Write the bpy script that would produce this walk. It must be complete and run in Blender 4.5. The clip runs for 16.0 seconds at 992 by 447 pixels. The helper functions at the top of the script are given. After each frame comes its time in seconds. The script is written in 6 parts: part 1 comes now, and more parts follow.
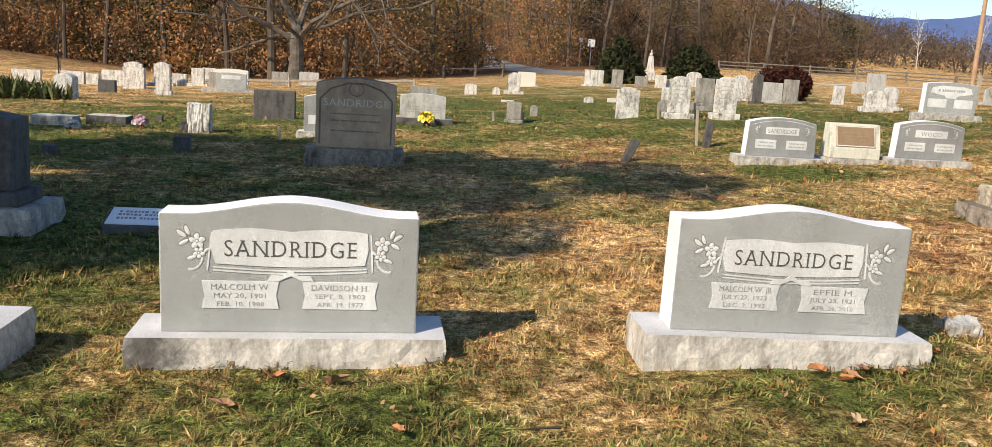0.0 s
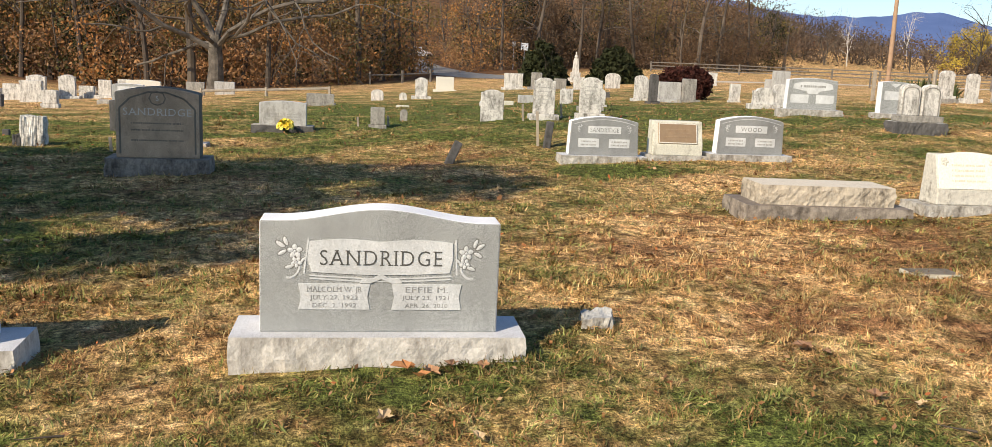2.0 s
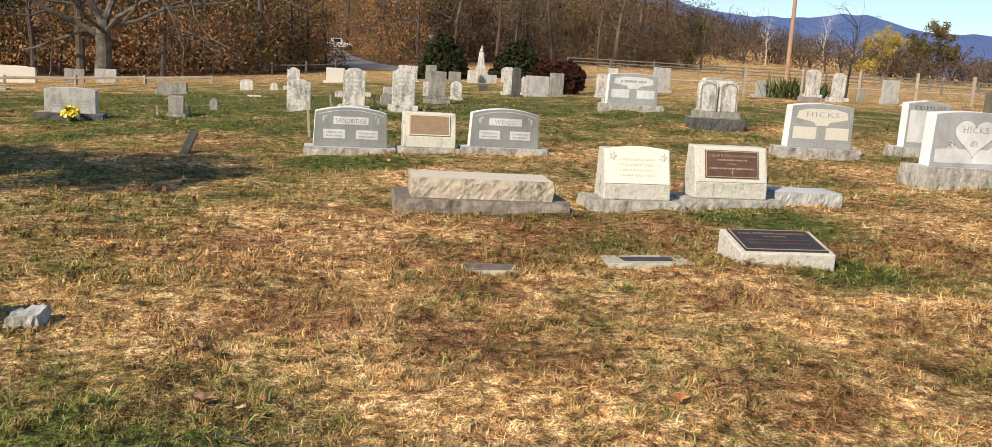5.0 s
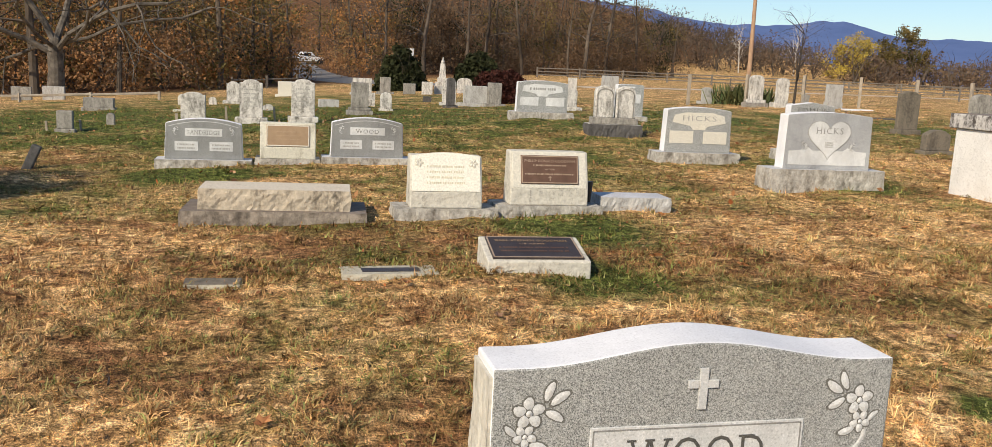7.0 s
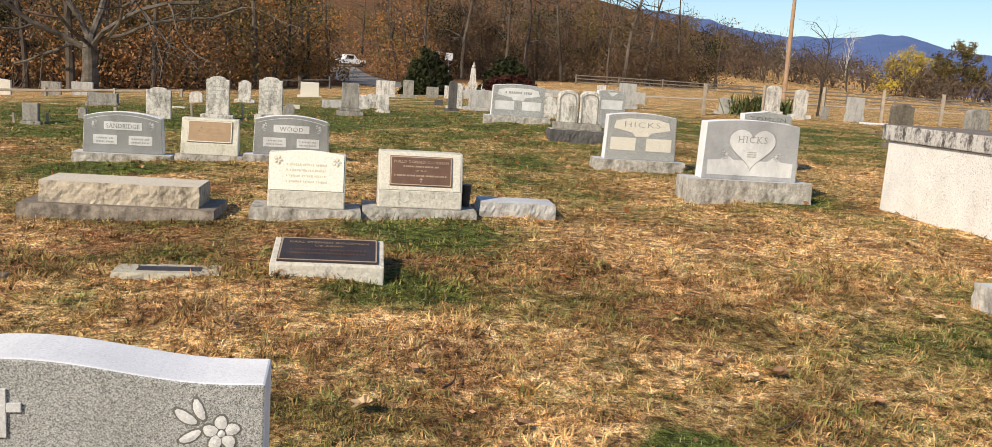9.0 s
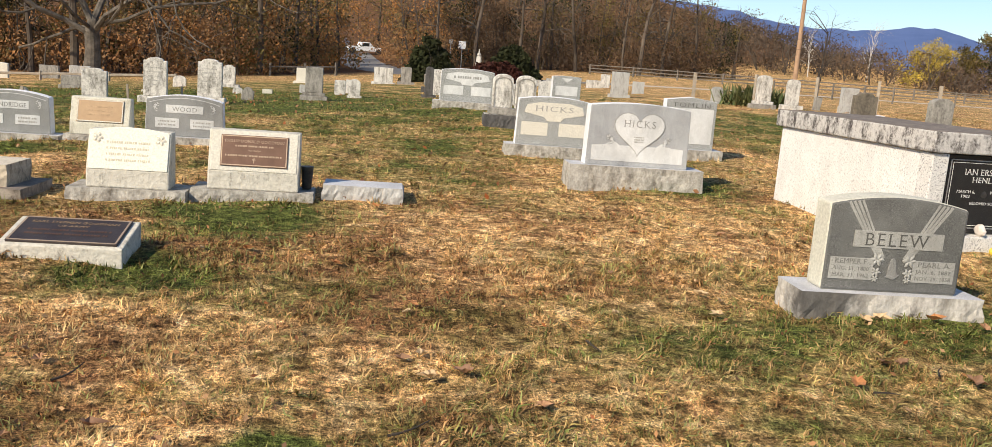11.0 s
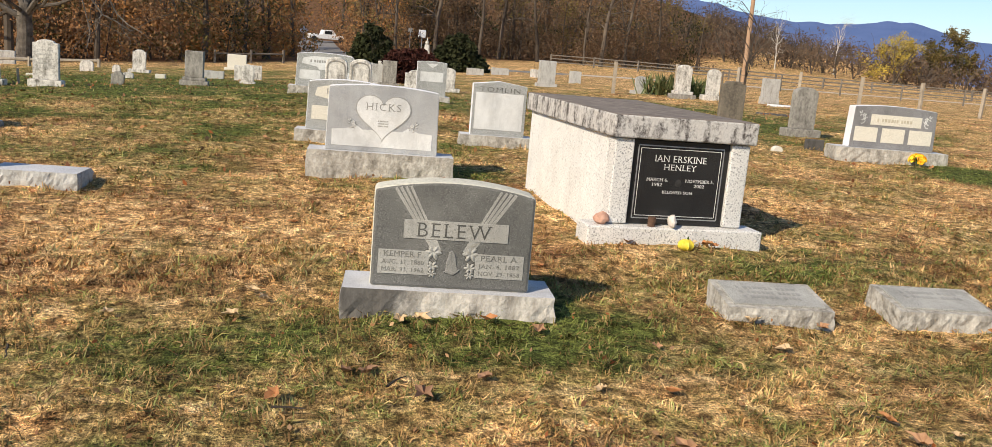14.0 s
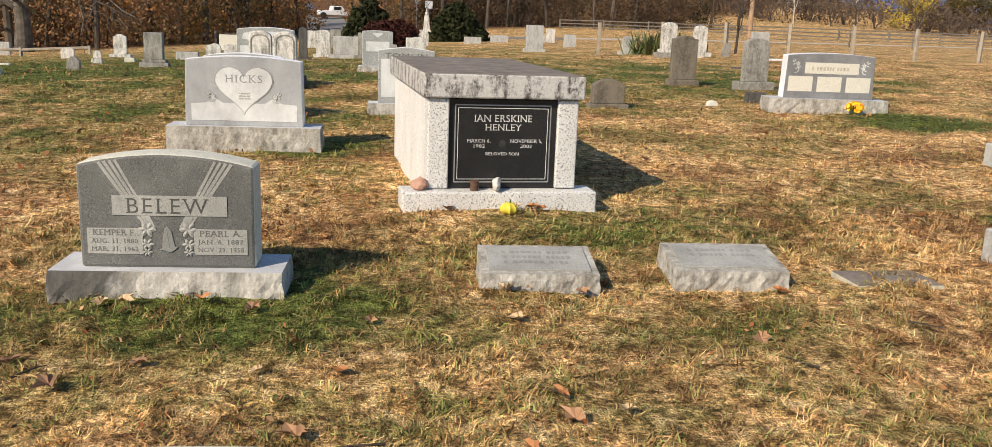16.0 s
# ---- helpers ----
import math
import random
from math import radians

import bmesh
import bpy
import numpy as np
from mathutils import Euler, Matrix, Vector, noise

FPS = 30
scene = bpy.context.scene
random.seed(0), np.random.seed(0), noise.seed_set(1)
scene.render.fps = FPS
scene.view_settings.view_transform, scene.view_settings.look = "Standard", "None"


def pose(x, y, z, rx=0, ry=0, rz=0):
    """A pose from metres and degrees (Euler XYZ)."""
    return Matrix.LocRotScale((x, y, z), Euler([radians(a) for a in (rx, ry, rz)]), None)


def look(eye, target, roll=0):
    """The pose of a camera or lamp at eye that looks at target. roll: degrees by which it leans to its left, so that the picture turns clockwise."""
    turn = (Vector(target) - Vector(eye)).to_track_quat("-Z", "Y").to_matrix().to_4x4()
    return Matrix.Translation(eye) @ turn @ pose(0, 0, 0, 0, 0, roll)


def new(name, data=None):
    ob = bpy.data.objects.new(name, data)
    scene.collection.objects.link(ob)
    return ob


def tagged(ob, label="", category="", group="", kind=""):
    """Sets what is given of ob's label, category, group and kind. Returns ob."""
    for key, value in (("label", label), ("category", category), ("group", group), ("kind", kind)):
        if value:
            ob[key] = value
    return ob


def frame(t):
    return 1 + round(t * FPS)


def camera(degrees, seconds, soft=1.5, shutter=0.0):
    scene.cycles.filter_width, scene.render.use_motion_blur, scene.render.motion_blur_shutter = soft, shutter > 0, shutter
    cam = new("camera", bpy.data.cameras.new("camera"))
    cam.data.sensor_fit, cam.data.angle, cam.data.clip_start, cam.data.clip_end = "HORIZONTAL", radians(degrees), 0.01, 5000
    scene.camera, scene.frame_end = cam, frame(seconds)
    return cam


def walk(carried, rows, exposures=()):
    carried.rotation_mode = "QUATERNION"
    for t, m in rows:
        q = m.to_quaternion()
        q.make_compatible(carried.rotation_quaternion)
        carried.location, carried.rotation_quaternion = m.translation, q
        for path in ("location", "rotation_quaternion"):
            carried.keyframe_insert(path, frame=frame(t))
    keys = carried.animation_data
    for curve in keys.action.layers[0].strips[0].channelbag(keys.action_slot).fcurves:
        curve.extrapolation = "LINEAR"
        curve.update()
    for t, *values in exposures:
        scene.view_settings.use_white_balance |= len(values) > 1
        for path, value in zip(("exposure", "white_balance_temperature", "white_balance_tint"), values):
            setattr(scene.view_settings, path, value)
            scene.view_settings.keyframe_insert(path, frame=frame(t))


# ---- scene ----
cam = camera(57.1, 16.0, soft=0.75)
METRES, EYE, TILT, LEAN, TURN = 13.4, 1.5, 0.0, 0.0, -5.4
ROWS = [
    (0.0, 0.0, 0.0, 0.0, 0.7, -10.86, -3.66),
    (0.5, 0.0319, -0.0006, 0.0018, 0.5, -11.16, -4.21),
    (1.0, 0.0644, -0.0031, 0.0035, 0.29, -11.0, -3.87),
    (1.5, 0.0959, -0.0018, 0.0052, -1.2, -10.62, -3.23),
    (2.0, 0.1267, -0.0018, 0.0056, -2.55, -10.39, -2.54),
    (2.5, 0.158, -0.0051, 0.0065, -3.4, -10.41, -2.74),
    (3.0, 0.1914, -0.0025, 0.008, -4.45, -10.29, -3.2),
    (3.5, 0.2244, -0.0013, 0.0088, -4.5, -10.15, -3.63),
    (4.0, 0.2571, -0.0004, 0.0082, -4.76, -10.48, -3.89),
    (4.5, 0.2886, 0.0029, 0.0097, -5.78, -10.58, -3.99),
    (7.0, 0.4428, 0.0124, 0.0126, -7.49, -9.78, -2.68),
    (7.5, 0.4757, 0.0163, 0.0127, -7.56, -9.56, -2.28),
    (8.0, 0.5062, 0.0198, 0.0127, -6.68, -9.54, -2.7),
    (10.5, 0.6575, 0.0426, 0.0146, -2.37, -9.82, -4.62),
    (11.0, 0.6886, 0.0501, 0.0135, -2.66, -10.3, -4.4),
    (11.5, 0.7202, 0.0552, 0.0138, -3.31, -10.65, -3.93),
    (12.0, 0.75, 0.0582, 0.0153, -3.09, -10.61, -3.17),
    (12.5, 0.7799, 0.065, 0.0171, -3.27, -10.81, -2.67),
    (13.0, 0.8099, 0.0693, 0.0175, -3.55, -11.1, -3.47),
    (13.5, 0.8428, 0.0743, 0.0183, -3.66, -11.28, -4.28),
    (14.0, 0.8733, 0.0812, 0.0197, -3.88, -10.79, -4.9),
    (14.5, 0.9033, 0.083, 0.0199, -4.18, -10.81, -4.83),
    (15.0, 0.9326, 0.0896, 0.0187, -4.69, -11.43, -3.85),
    (15.5, 0.9604, 0.0943, 0.0198, -4.39, -12.2, -2.55),
    (16.0, 0.9894, 0.0991, 0.0206, -2.61, -12.77, -2.1),
]
walk(cam, [(t, pose(0, 0, EYE, TILT, LEAN, TURN) @ pose(METRES * x, METRES * y, METRES * z, 90 + pitch, roll, yaw)) for t, x, y, z, yaw, pitch, roll in ROWS],
     [(0.0, 0.22, 7050, 10), (2.5, 0.15, 7050, 10), (4.5, 0.05, 7050, 10), (6.8, -0.05, 7050, 10), (7.5, -0.32, 7050, 10), (8.2, -0.2, 7050, 10), (10.3, 0.08, 7050, 10), (13.0, 0.05, 7050, 10), (16.0, 0.0, 7050, 10)])

# ---- world, sun, exposure ----
SUN_EL = radians(35)
SUN_DIR = Vector((-0.75, -0.66, 0)).normalized() * math.cos(SUN_EL) + Vector((0, 0, math.sin(SUN_EL)))
world = bpy.data.worlds.new("sky")
scene.world = world
world.use_nodes = True
wn = world.node_tree
sky = wn.nodes.new("ShaderNodeTexSky")
sky.sky_type = "NISHITA"
sky.sun_disc = False
sky.sun_elevation = SUN_EL
sky.ozone_density = 6.0
sky.dust_density = 0.4
sky.sun_rotation = math.atan2(SUN_DIR.x, SUN_DIR.y)
wn.links.new(sky.outputs[0], wn.nodes["Background"].inputs[0])
wn.nodes["Background"].inputs[1].default_value = 0.14
sun_data = bpy.data.lights.new("sun", "SUN")
sun_data.energy, sun_data.angle, sun_data.color = 5.4, radians(0.6), (1.0, 0.9, 0.76)
sun = new("sun", sun_data)
sun.matrix_world = look((0, 0, 40), Vector((0, 0, 40)) - SUN_DIR)

# ---- lie of the land ----
LAND = (0.038, 0.801, 0.378, -0.395, 0.634, -1.38, -0.178, 0.622, 0.565, -0.669)
SWELLS = ((6.9, 5.2, 2.0, 0.045), (11.5, 18.5, 3.5, 0.21), (5.5, 18, 3.5, 0.158), (5, 12, 3.5, -0.01), (0, 15, 5, -0.075), (20, 15, 5, 0.025),
          (-33, 70, 11, 1.6), (-90, 260, 80, 20), (20, 310, 95, 22), (95, 330, 90, 16))


def ground(x, y):
    """Height of the lawn; works on numbers and on arrays."""
    u, v = np.tanh(x / 30), np.tanh(y / 45)
    a = LAND
    z = a[0] + a[1] * u + a[2] * v + a[3] * u * u + a[4] * u * v + a[5] * v * v + a[6] * u ** 3 + a[7] * u * u * v + a[8] * u * v * v + a[9] * v ** 3
    z = z + 0.072 * np.tanh(y / 16)
    for cx, cy, r, h in SWELLS:
        z = z + h * np.exp(-((x - cx) ** 2 + (y - cy) ** 2) / r ** 2)
    return z


WAVES = [(random.uniform(0, 6.28), 0.22 * 1.22 ** i, random.uniform(0, 6.28)) for i in range(11)]


def relief(x, y):
    """Small humps and hollows of the turf."""
    z = 0.0
    for turn, length, phase in WAVES:
        k = 2 * math.pi / length
        z = z + 0.009 * length ** 0.8 * np.sin(k * (x * math.cos(turn) + y * math.sin(turn)) + phase + 1.3 * np.sin(0.37 * k * (x * math.sin(turn) - y * math.cos(turn))))
    return z


# ---- materials ----
class Shade:
    """A node material under construction."""

    def __init__(self, name, rough=0.8, metal=0.0, spec=0.3):
        self.m = bpy.data.materials.new(name)
        self.m.use_nodes = True
        self.t = self.m.node_tree
        self.b = self.t.nodes["Principled BSDF"]
        self.b.inputs["Roughness"].default_value = rough
        self.b.inputs["Metallic"].default_value = metal
        self.b.inputs["Specular IOR Level"].default_value = spec
        self.geo = self.t.nodes.new("ShaderNodeNewGeometry")

    def put(self, socket, v):
        if isinstance(v, bpy.types.NodeSocket):
            self.t.links.new(v, socket)
        elif isinstance(v, (tuple, list)) and len(v) == 3 and socket.type == "RGBA":
            socket.default_value = (*v, 1)
        else:
            socket.default_value = v

    def scaled(self, sx, sy, sz):
        n = self.t.nodes.new("ShaderNodeVectorMath")
        n.operation = "MULTIPLY"
        self.put(n.inputs[0], self.geo.outputs["Position"])
        n.inputs[1].default_value = (sx, sy, sz)
        return n.outputs[0]

    def axis(self, i):
        n = self.t.nodes.new("ShaderNodeSeparateXYZ")
        self.put(n.inputs[0], self.geo.outputs["Position"])
        return n.outputs[i]

    def noise(self, scale, detail=3.0, rough=0.6, vec=None):
        n = self.t.nodes.new("ShaderNodeTexNoise")
        n.inputs["Scale"].default_value, n.inputs["Detail"].default_value, n.inputs["Roughness"].default_value = scale, detail, rough
        self.put(n.inputs["Vector"], vec or self.geo.outputs["Position"])
        return n.outputs[0]

    def cells(self, scale):
        n = self.t.nodes.new("ShaderNodeTexVoronoi")
        n.inputs["Scale"].default_value = scale
        self.put(n.inputs["Vector"], self.geo.outputs["Position"])
        return n.outputs["Color"]

    def ramp(self, v, *stops):
        n = self.t.nodes.new("ShaderNodeValToRGB")
        el = n.color_ramp.elements
        while len(el) < len(stops):
            el.new(0.5)
        for e, (p, c) in zip(el, stops):
            e.position, e.color = p, (*c, 1) if isinstance(c, tuple) else (c, c, c, 1)
        self.put(n.inputs[0], v)
        return n.outputs[0]

    def mix(self, f, a, b, mode="MIX"):
        n = self.t.nodes.new("ShaderNodeMix")
        n.data_type, n.blend_type = "RGBA", mode
        self.put(n.inputs[0], f), self.put(n.inputs[6], a), self.put(n.inputs[7], b)
        return n.outputs[2]

    def math(self, op, a, b=0.0, c=0.0):
        n = self.t.nodes.new("ShaderNodeMath")
        n.operation = op
        self.put(n.inputs[0], a), self.put(n.inputs[1], b), self.put(n.inputs[2], c)
        return n.outputs[0]

    def bump(self, h, dist=0.003, strength=0.6):
        n = self.t.nodes.new("ShaderNodeBump")
        n.inputs["Strength"].default_value, n.inputs["Distance"].default_value = strength, dist
        self.put(n.inputs["Height"], h)
        self.t.links.new(n.outputs[0], self.b.inputs["Normal"])

    def colour(self, c):
        self.put(self.b.inputs["Base Color"], c)
        return self.m


def granite(name, dark, mid, light, rough=0.6, stain=0.25, stain_col=(0.09, 0.085, 0.075), bump=0.001, grain=170, tones=(0.74, 1.2), cuts=(0.33, 0.45, 0.56, 0.68)):
    s = Shade(name, rough)
    g = s.noise(grain, 2, 0.7)
    c = s.ramp(g, (cuts[0], dark), (cuts[1], mid), (cuts[2], mid), (cuts[3], light))
    w = s.ramp(s.noise(2.3, 4, 0.65), (0.52, 0.0), (0.75, 1.0))
    c = s.mix(s.math("MULTIPLY", w, stain), c, stain_col)
    tone = s.ramp(s.noise(3.1, 5, 0.7, s.scaled(1, 1, 0.55)), (0.3, tones[0]), (0.7, tones[1]))
    c = s.mix(1.0, c, tone, "MULTIPLY")
    s.bump(s.math("ADD", g, s.noise(30, 3)), bump)
    return s.colour(c)


def streaked(name, pale, dirt, lo=0.45, hi=0.62, rough=0.85, fine=14, grain=60, bump=0.004):
    """Old stone with dark lichen and rain streaks."""
    s = Shade(name, rough)
    st = s.noise(1.0, 5, 0.7, s.scaled(fine, fine, fine * 0.28))
    sp = s.noise(fine * 2.2, 4, 0.75)
    f = s.ramp(s.math("ADD", s.math("MULTIPLY", st, 0.6), s.math("MULTIPLY", sp, 0.4)), (lo, 0.0), (hi, 1.0))
    base = s.ramp(s.noise(grain, 3), (0.3, tuple(v * 0.8 for v in pale)), (0.7, tuple(min(1, v * 1.1) for v in pale)))
    c = s.mix(f, base, dirt)
    s.bump(s.math("ADD", s.noise(grain, 4), s.noise(9, 3)), bump)
    return s.colour(c)


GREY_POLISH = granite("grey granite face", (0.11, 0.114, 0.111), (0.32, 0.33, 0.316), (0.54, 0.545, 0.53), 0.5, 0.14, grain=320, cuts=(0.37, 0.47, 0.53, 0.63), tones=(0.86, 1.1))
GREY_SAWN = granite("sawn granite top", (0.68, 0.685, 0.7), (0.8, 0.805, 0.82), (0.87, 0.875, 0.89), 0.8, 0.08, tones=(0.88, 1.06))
BASE_TOP = granite("sawn base top", (0.36, 0.365, 0.375), (0.54, 0.545, 0.56), (0.66, 0.665, 0.68), 0.8, 0.3, (0.25, 0.24, 0.22), tones=(0.78, 1.1))
GREY_ROCK = streaked("rock pitched granite", (0.5, 0.475, 0.42), (0.12, 0.105, 0.085), 0.42, 0.66, 0.92, 9, 45, 0.012)
def stained_rock(name, x, y, z, r):
    """Pitched granite with one black stain at a place of its own."""
    s = Shade(name, 0.92)
    st = s.noise(1.0, 5, 0.7, s.scaled(9, 9, 3))
    c = s.mix(s.ramp(st, (0.45, 0.0), (0.68, 0.8)), s.ramp(s.noise(45, 3), (0.3, (0.45, 0.425, 0.375)), (0.7, (0.64, 0.6, 0.54))), (0.17, 0.15, 0.125))
    d = s.t.nodes.new("ShaderNodeVectorMath")
    d.operation = "DISTANCE"
    s.put(d.inputs[0], s.geo.outputs["Position"])
    d.inputs[1].default_value = (x, y, z)
    f = s.math("MULTIPLY_ADD", s.noise(11, 4, 0.7), 0.35, d.outputs["Value"])
    c = s.mix(s.ramp(f, (r, 0.85), (r + 0.16, 0.0)), c, (0.05, 0.047, 0.044))
    s.bump(s.noise(45, 4), 0.01)
    return s.colour(c)


STAINED = stained_rock("stained rock pitched granite", 11.93, 4.54, 0.44, 0.31)
STAINED_END = stained_rock("grey rock pitched granite with dark corner", -1.1, 3.85, 0.14, 0.24)
FROST = granite("frosted panel", (0.45, 0.46, 0.45), (0.6, 0.61, 0.6), (0.74, 0.74, 0.73), 0.85, 0.15)
# near-black: the shade inside cut letters and lines is put into this colour
LETTER = granite("lettering with shade in colour", (0.05, 0.05, 0.045), (0.09, 0.088, 0.08), (0.15, 0.145, 0.13), 0.8, 0.1)
WORN = granite("worn pale granite", (0.2, 0.2, 0.185), (0.36, 0.355, 0.325), (0.46, 0.45, 0.42), 0.85, 0.4, (0.16, 0.155, 0.14))
INK = granite("dark weathered lettering", (0.1, 0.098, 0.088), (0.15, 0.147, 0.132), (0.22, 0.215, 0.195), 0.8, 0.1)
LETTER_SOFT = granite("weathered lettering", (0.2, 0.2, 0.19), (0.27, 0.27, 0.255), (0.36, 0.35, 0.33), 0.8, 0.1)
BLUE_FACE = granite("blue grey granite face", (0.15, 0.155, 0.15), (0.26, 0.266, 0.258), (0.39, 0.395, 0.385), 0.6, 0.25)
PALE_DULL = granite("dull worn relief", (0.14, 0.14, 0.13), (0.24, 0.237, 0.22), (0.33, 0.325, 0.305), 0.85, 0.3, (0.16, 0.155, 0.14))
DULL_FACE = granite("weathered dark granite face", (0.06, 0.06, 0.058), (0.13, 0.13, 0.122), (0.24, 0.24, 0.225), 0.75, 0.45, (0.26, 0.255, 0.235))
OLD_DARK = streaked("old dark granite", (0.11, 0.105, 0.1), (0.035, 0.033, 0.03), 0.45, 0.66, 0.85, 8)
BASE_MOTTLED = streaked("mottled grey base", (0.34, 0.29, 0.235), (0.085, 0.07, 0.056), 0.42, 0.62, 0.9, 7)
BROWN_OLD = streaked("brown lichened stone", (0.2, 0.17, 0.13), (0.07, 0.06, 0.048), 0.45, 0.68, 0.9, 8)
GREY_OLD = streaked("weathered grey stone", (0.47, 0.465, 0.44), (0.17, 0.16, 0.14), 0.46, 0.7, 0.9, 9)
PALE_OLD = streaked("pale lichened granite", (0.62, 0.6, 0.5), (0.25, 0.23, 0.17), 0.52, 0.72, 0.9, 12)
MARBLE = streaked("weathered white marble", (0.68, 0.655, 0.6), (0.12, 0.11, 0.092), 0.45, 0.64, fine=8)
MARBLE_DARK = streaked("blackened marble", (0.36, 0.34, 0.3), (0.09, 0.083, 0.072), 0.42, 0.66, fine=9)
CREAM = streaked("cream limestone", (0.66, 0.63, 0.54), (0.37, 0.33, 0.25), 0.6, 0.78, 0.9, 12)
CREAM_FACE = streaked("bright cream face", (0.8, 0.775, 0.67), (0.68, 0.64, 0.52), 0.6, 0.8, 0.85, 16)
FADED = streaked("faded letters", (0.64, 0.59, 0.45), (0.56, 0.5, 0.37), 0.5, 0.8, 0.9, 16)
LIGHT_ROCK = streaked("light rock faced stone", (0.6, 0.57, 0.49), (0.15, 0.13, 0.1), 0.53, 0.68, 0.9, 8, 35, 0.014)
SANDY = streaked("buff rock faced stone", (0.5, 0.43, 0.33), (0.12, 0.1, 0.075), 0.5, 0.66, 0.92, 7, 35, 0.014)
SANDY_TOP = streaked("buff sawn stone", (0.64, 0.57, 0.46), (0.45, 0.38, 0.29), 0.5, 0.72, 0.92, 9)
SPECKLE = granite("speckled white granite", (0.22, 0.22, 0.22), (0.68, 0.665, 0.63), (0.82, 0.8, 0.77), 0.6, 0.12, grain=85, tones=(0.86, 1.08), cuts=(0.36, 0.45, 0.56, 0.68))
WALL_WHITE = granite("pale granite wall", (0.42, 0.41, 0.39), (0.74, 0.725, 0.69), (0.86, 0.85, 0.82), 0.7, 0.16, (0.4, 0.36, 0.3), grain=70, tones=(0.86, 1.06))
SPECKLE_CAP = streaked("rain streaked speckled granite", (0.55, 0.53, 0.5), (0.075, 0.065, 0.06), 0.47, 0.58, 0.7, 11, 75)
CAP_TOP = streaked("grimy granite top", (0.27, 0.225, 0.185), (0.11, 0.09, 0.075), 0.4, 0.65, 0.85, 5)
BLACK = granite("black granite", (0.012, 0.012, 0.013), (0.022, 0.022, 0.023), (0.04, 0.04, 0.04), 0.25, 0.15, (0.04, 0.04, 0.04))
WHITE_CUT = granite("white cut letters", (0.62, 0.62, 0.6), (0.7, 0.7, 0.68), (0.8, 0.8, 0.78), 0.85, 0.05)
CONCRETE = streaked("old concrete", (0.5, 0.46, 0.36), (0.24, 0.21, 0.15), 0.5, 0.72, 0.95, 16, 90)


def bronze(name, a, b):
    s = Shade(name, 0.5, 0.35, 0.5)
    s.bump(s.noise(300, 2), 0.0015)
    return s.colour(s.ramp(s.noise(9, 4), (0.3, a), (0.7, b)))


BRONZE = bronze("brown bronze", (0.13, 0.07, 0.045), (0.19, 0.105, 0.068))
BRONZE_PALE = bronze("tan bronze", (0.3, 0.2, 0.115), (0.38, 0.26, 0.15))
BRONZE_TAN = bronze("worn tan bronze", (0.34, 0.235, 0.14), (0.43, 0.3, 0.18))
BRONZE_DARK = bronze("dark bronze", (0.045, 0.035, 0.035), (0.075, 0.06, 0.055))
BRONZE_EDGE = bronze("raised bronze", (0.42, 0.3, 0.2), (0.56, 0.42, 0.3))


def plain(name, a, b, scale=8, rough=0.85, metal=0.0, bump=0.003):
    s = Shade(name, rough, metal)
    n = s.noise(scale, 4)
    s.bump(n, bump)
    return s.colour(s.ramp(n, (0.3, a), (0.7, b)))


def island(name, *cols, rough=0.85):
    """Colour drawn at random for each separate piece of a mesh."""
    s = Shade(name, rough, 0, 0.2)
    c = s.ramp(s.geo.outputs["Random Per Island"], *[(i / max(1, len(cols) - 1), c) for i, c in enumerate(cols)])
    c = s.mix(1.0, c, s.ramp(s.noise(0.35, 3), (0.3, 0.6), (0.7, 1.25)), "MULTIPLY")
    return s.colour(c)


def drift(name, cols, scale=0.13, blend=0.12):
    """Leaf colour that changes from tree to tree and a little from leaf to leaf; light passes through the leaves."""
    s = Shade(name, 0.9, 0, 0.1)
    f = s.math("ADD", s.math("MULTIPLY", s.noise(scale, 3, 0.6), 1.9), s.math("MULTIPLY", s.geo.outputs["Random Per Island"], blend))
    f = s.math("SUBTRACT", f, 0.45 + blend / 2)
    c = s.ramp(f, *[(i / (len(cols) - 1), k) for i, k in enumerate(cols)])
    c = s.mix(1.0, c, s.ramp(s.noise(0.6, 2), (0.3, 0.65), (0.7, 1.2)), "MULTIPLY")
    thin, both = s.t.nodes.new("ShaderNodeBsdfTranslucent"), s.t.nodes.new("ShaderNodeMixShader")
    s.put(thin.inputs["Color"], c)
    both.inputs[0].default_value = 0.25
    s.t.links.new(s.b.outputs[0], both.inputs[1])
    s.t.links.new(thin.outputs[0], both.inputs[2])
    s.t.links.new(both.outputs[0], s.t.nodes["Material Output"].inputs[0])
    return s.colour(c)


BARK = plain("grey brown bark", (0.03, 0.024, 0.019), (0.085, 0.068, 0.053), 5, 0.95, 0, 0.03)
BARK_GREY = plain("grey mottled bark", (0.04, 0.034, 0.028), (0.17, 0.148, 0.122), 2.2, 0.95, 0, 0.03)
BARK_PALE = plain("pale bark", (0.4, 0.37, 0.32), (0.62, 0.58, 0.52), 4, 0.95)
BARK_WOODS = island("woodland bark", (0.06, 0.047, 0.037), (0.12, 0.095, 0.072), (0.08, 0.062, 0.05), (0.13, 0.105, 0.08), (0.07, 0.055, 0.044))
POLE = plain("weathered pole timber", (0.3, 0.19, 0.12), (0.42, 0.28, 0.18), 3)
TIMBER = plain("weathered fence timber", (0.11, 0.095, 0.08), (0.22, 0.19, 0.155), 6)
TIMBER_PALE = plain("bleached rail", (0.26, 0.22, 0.17), (0.42, 0.36, 0.28), 6)
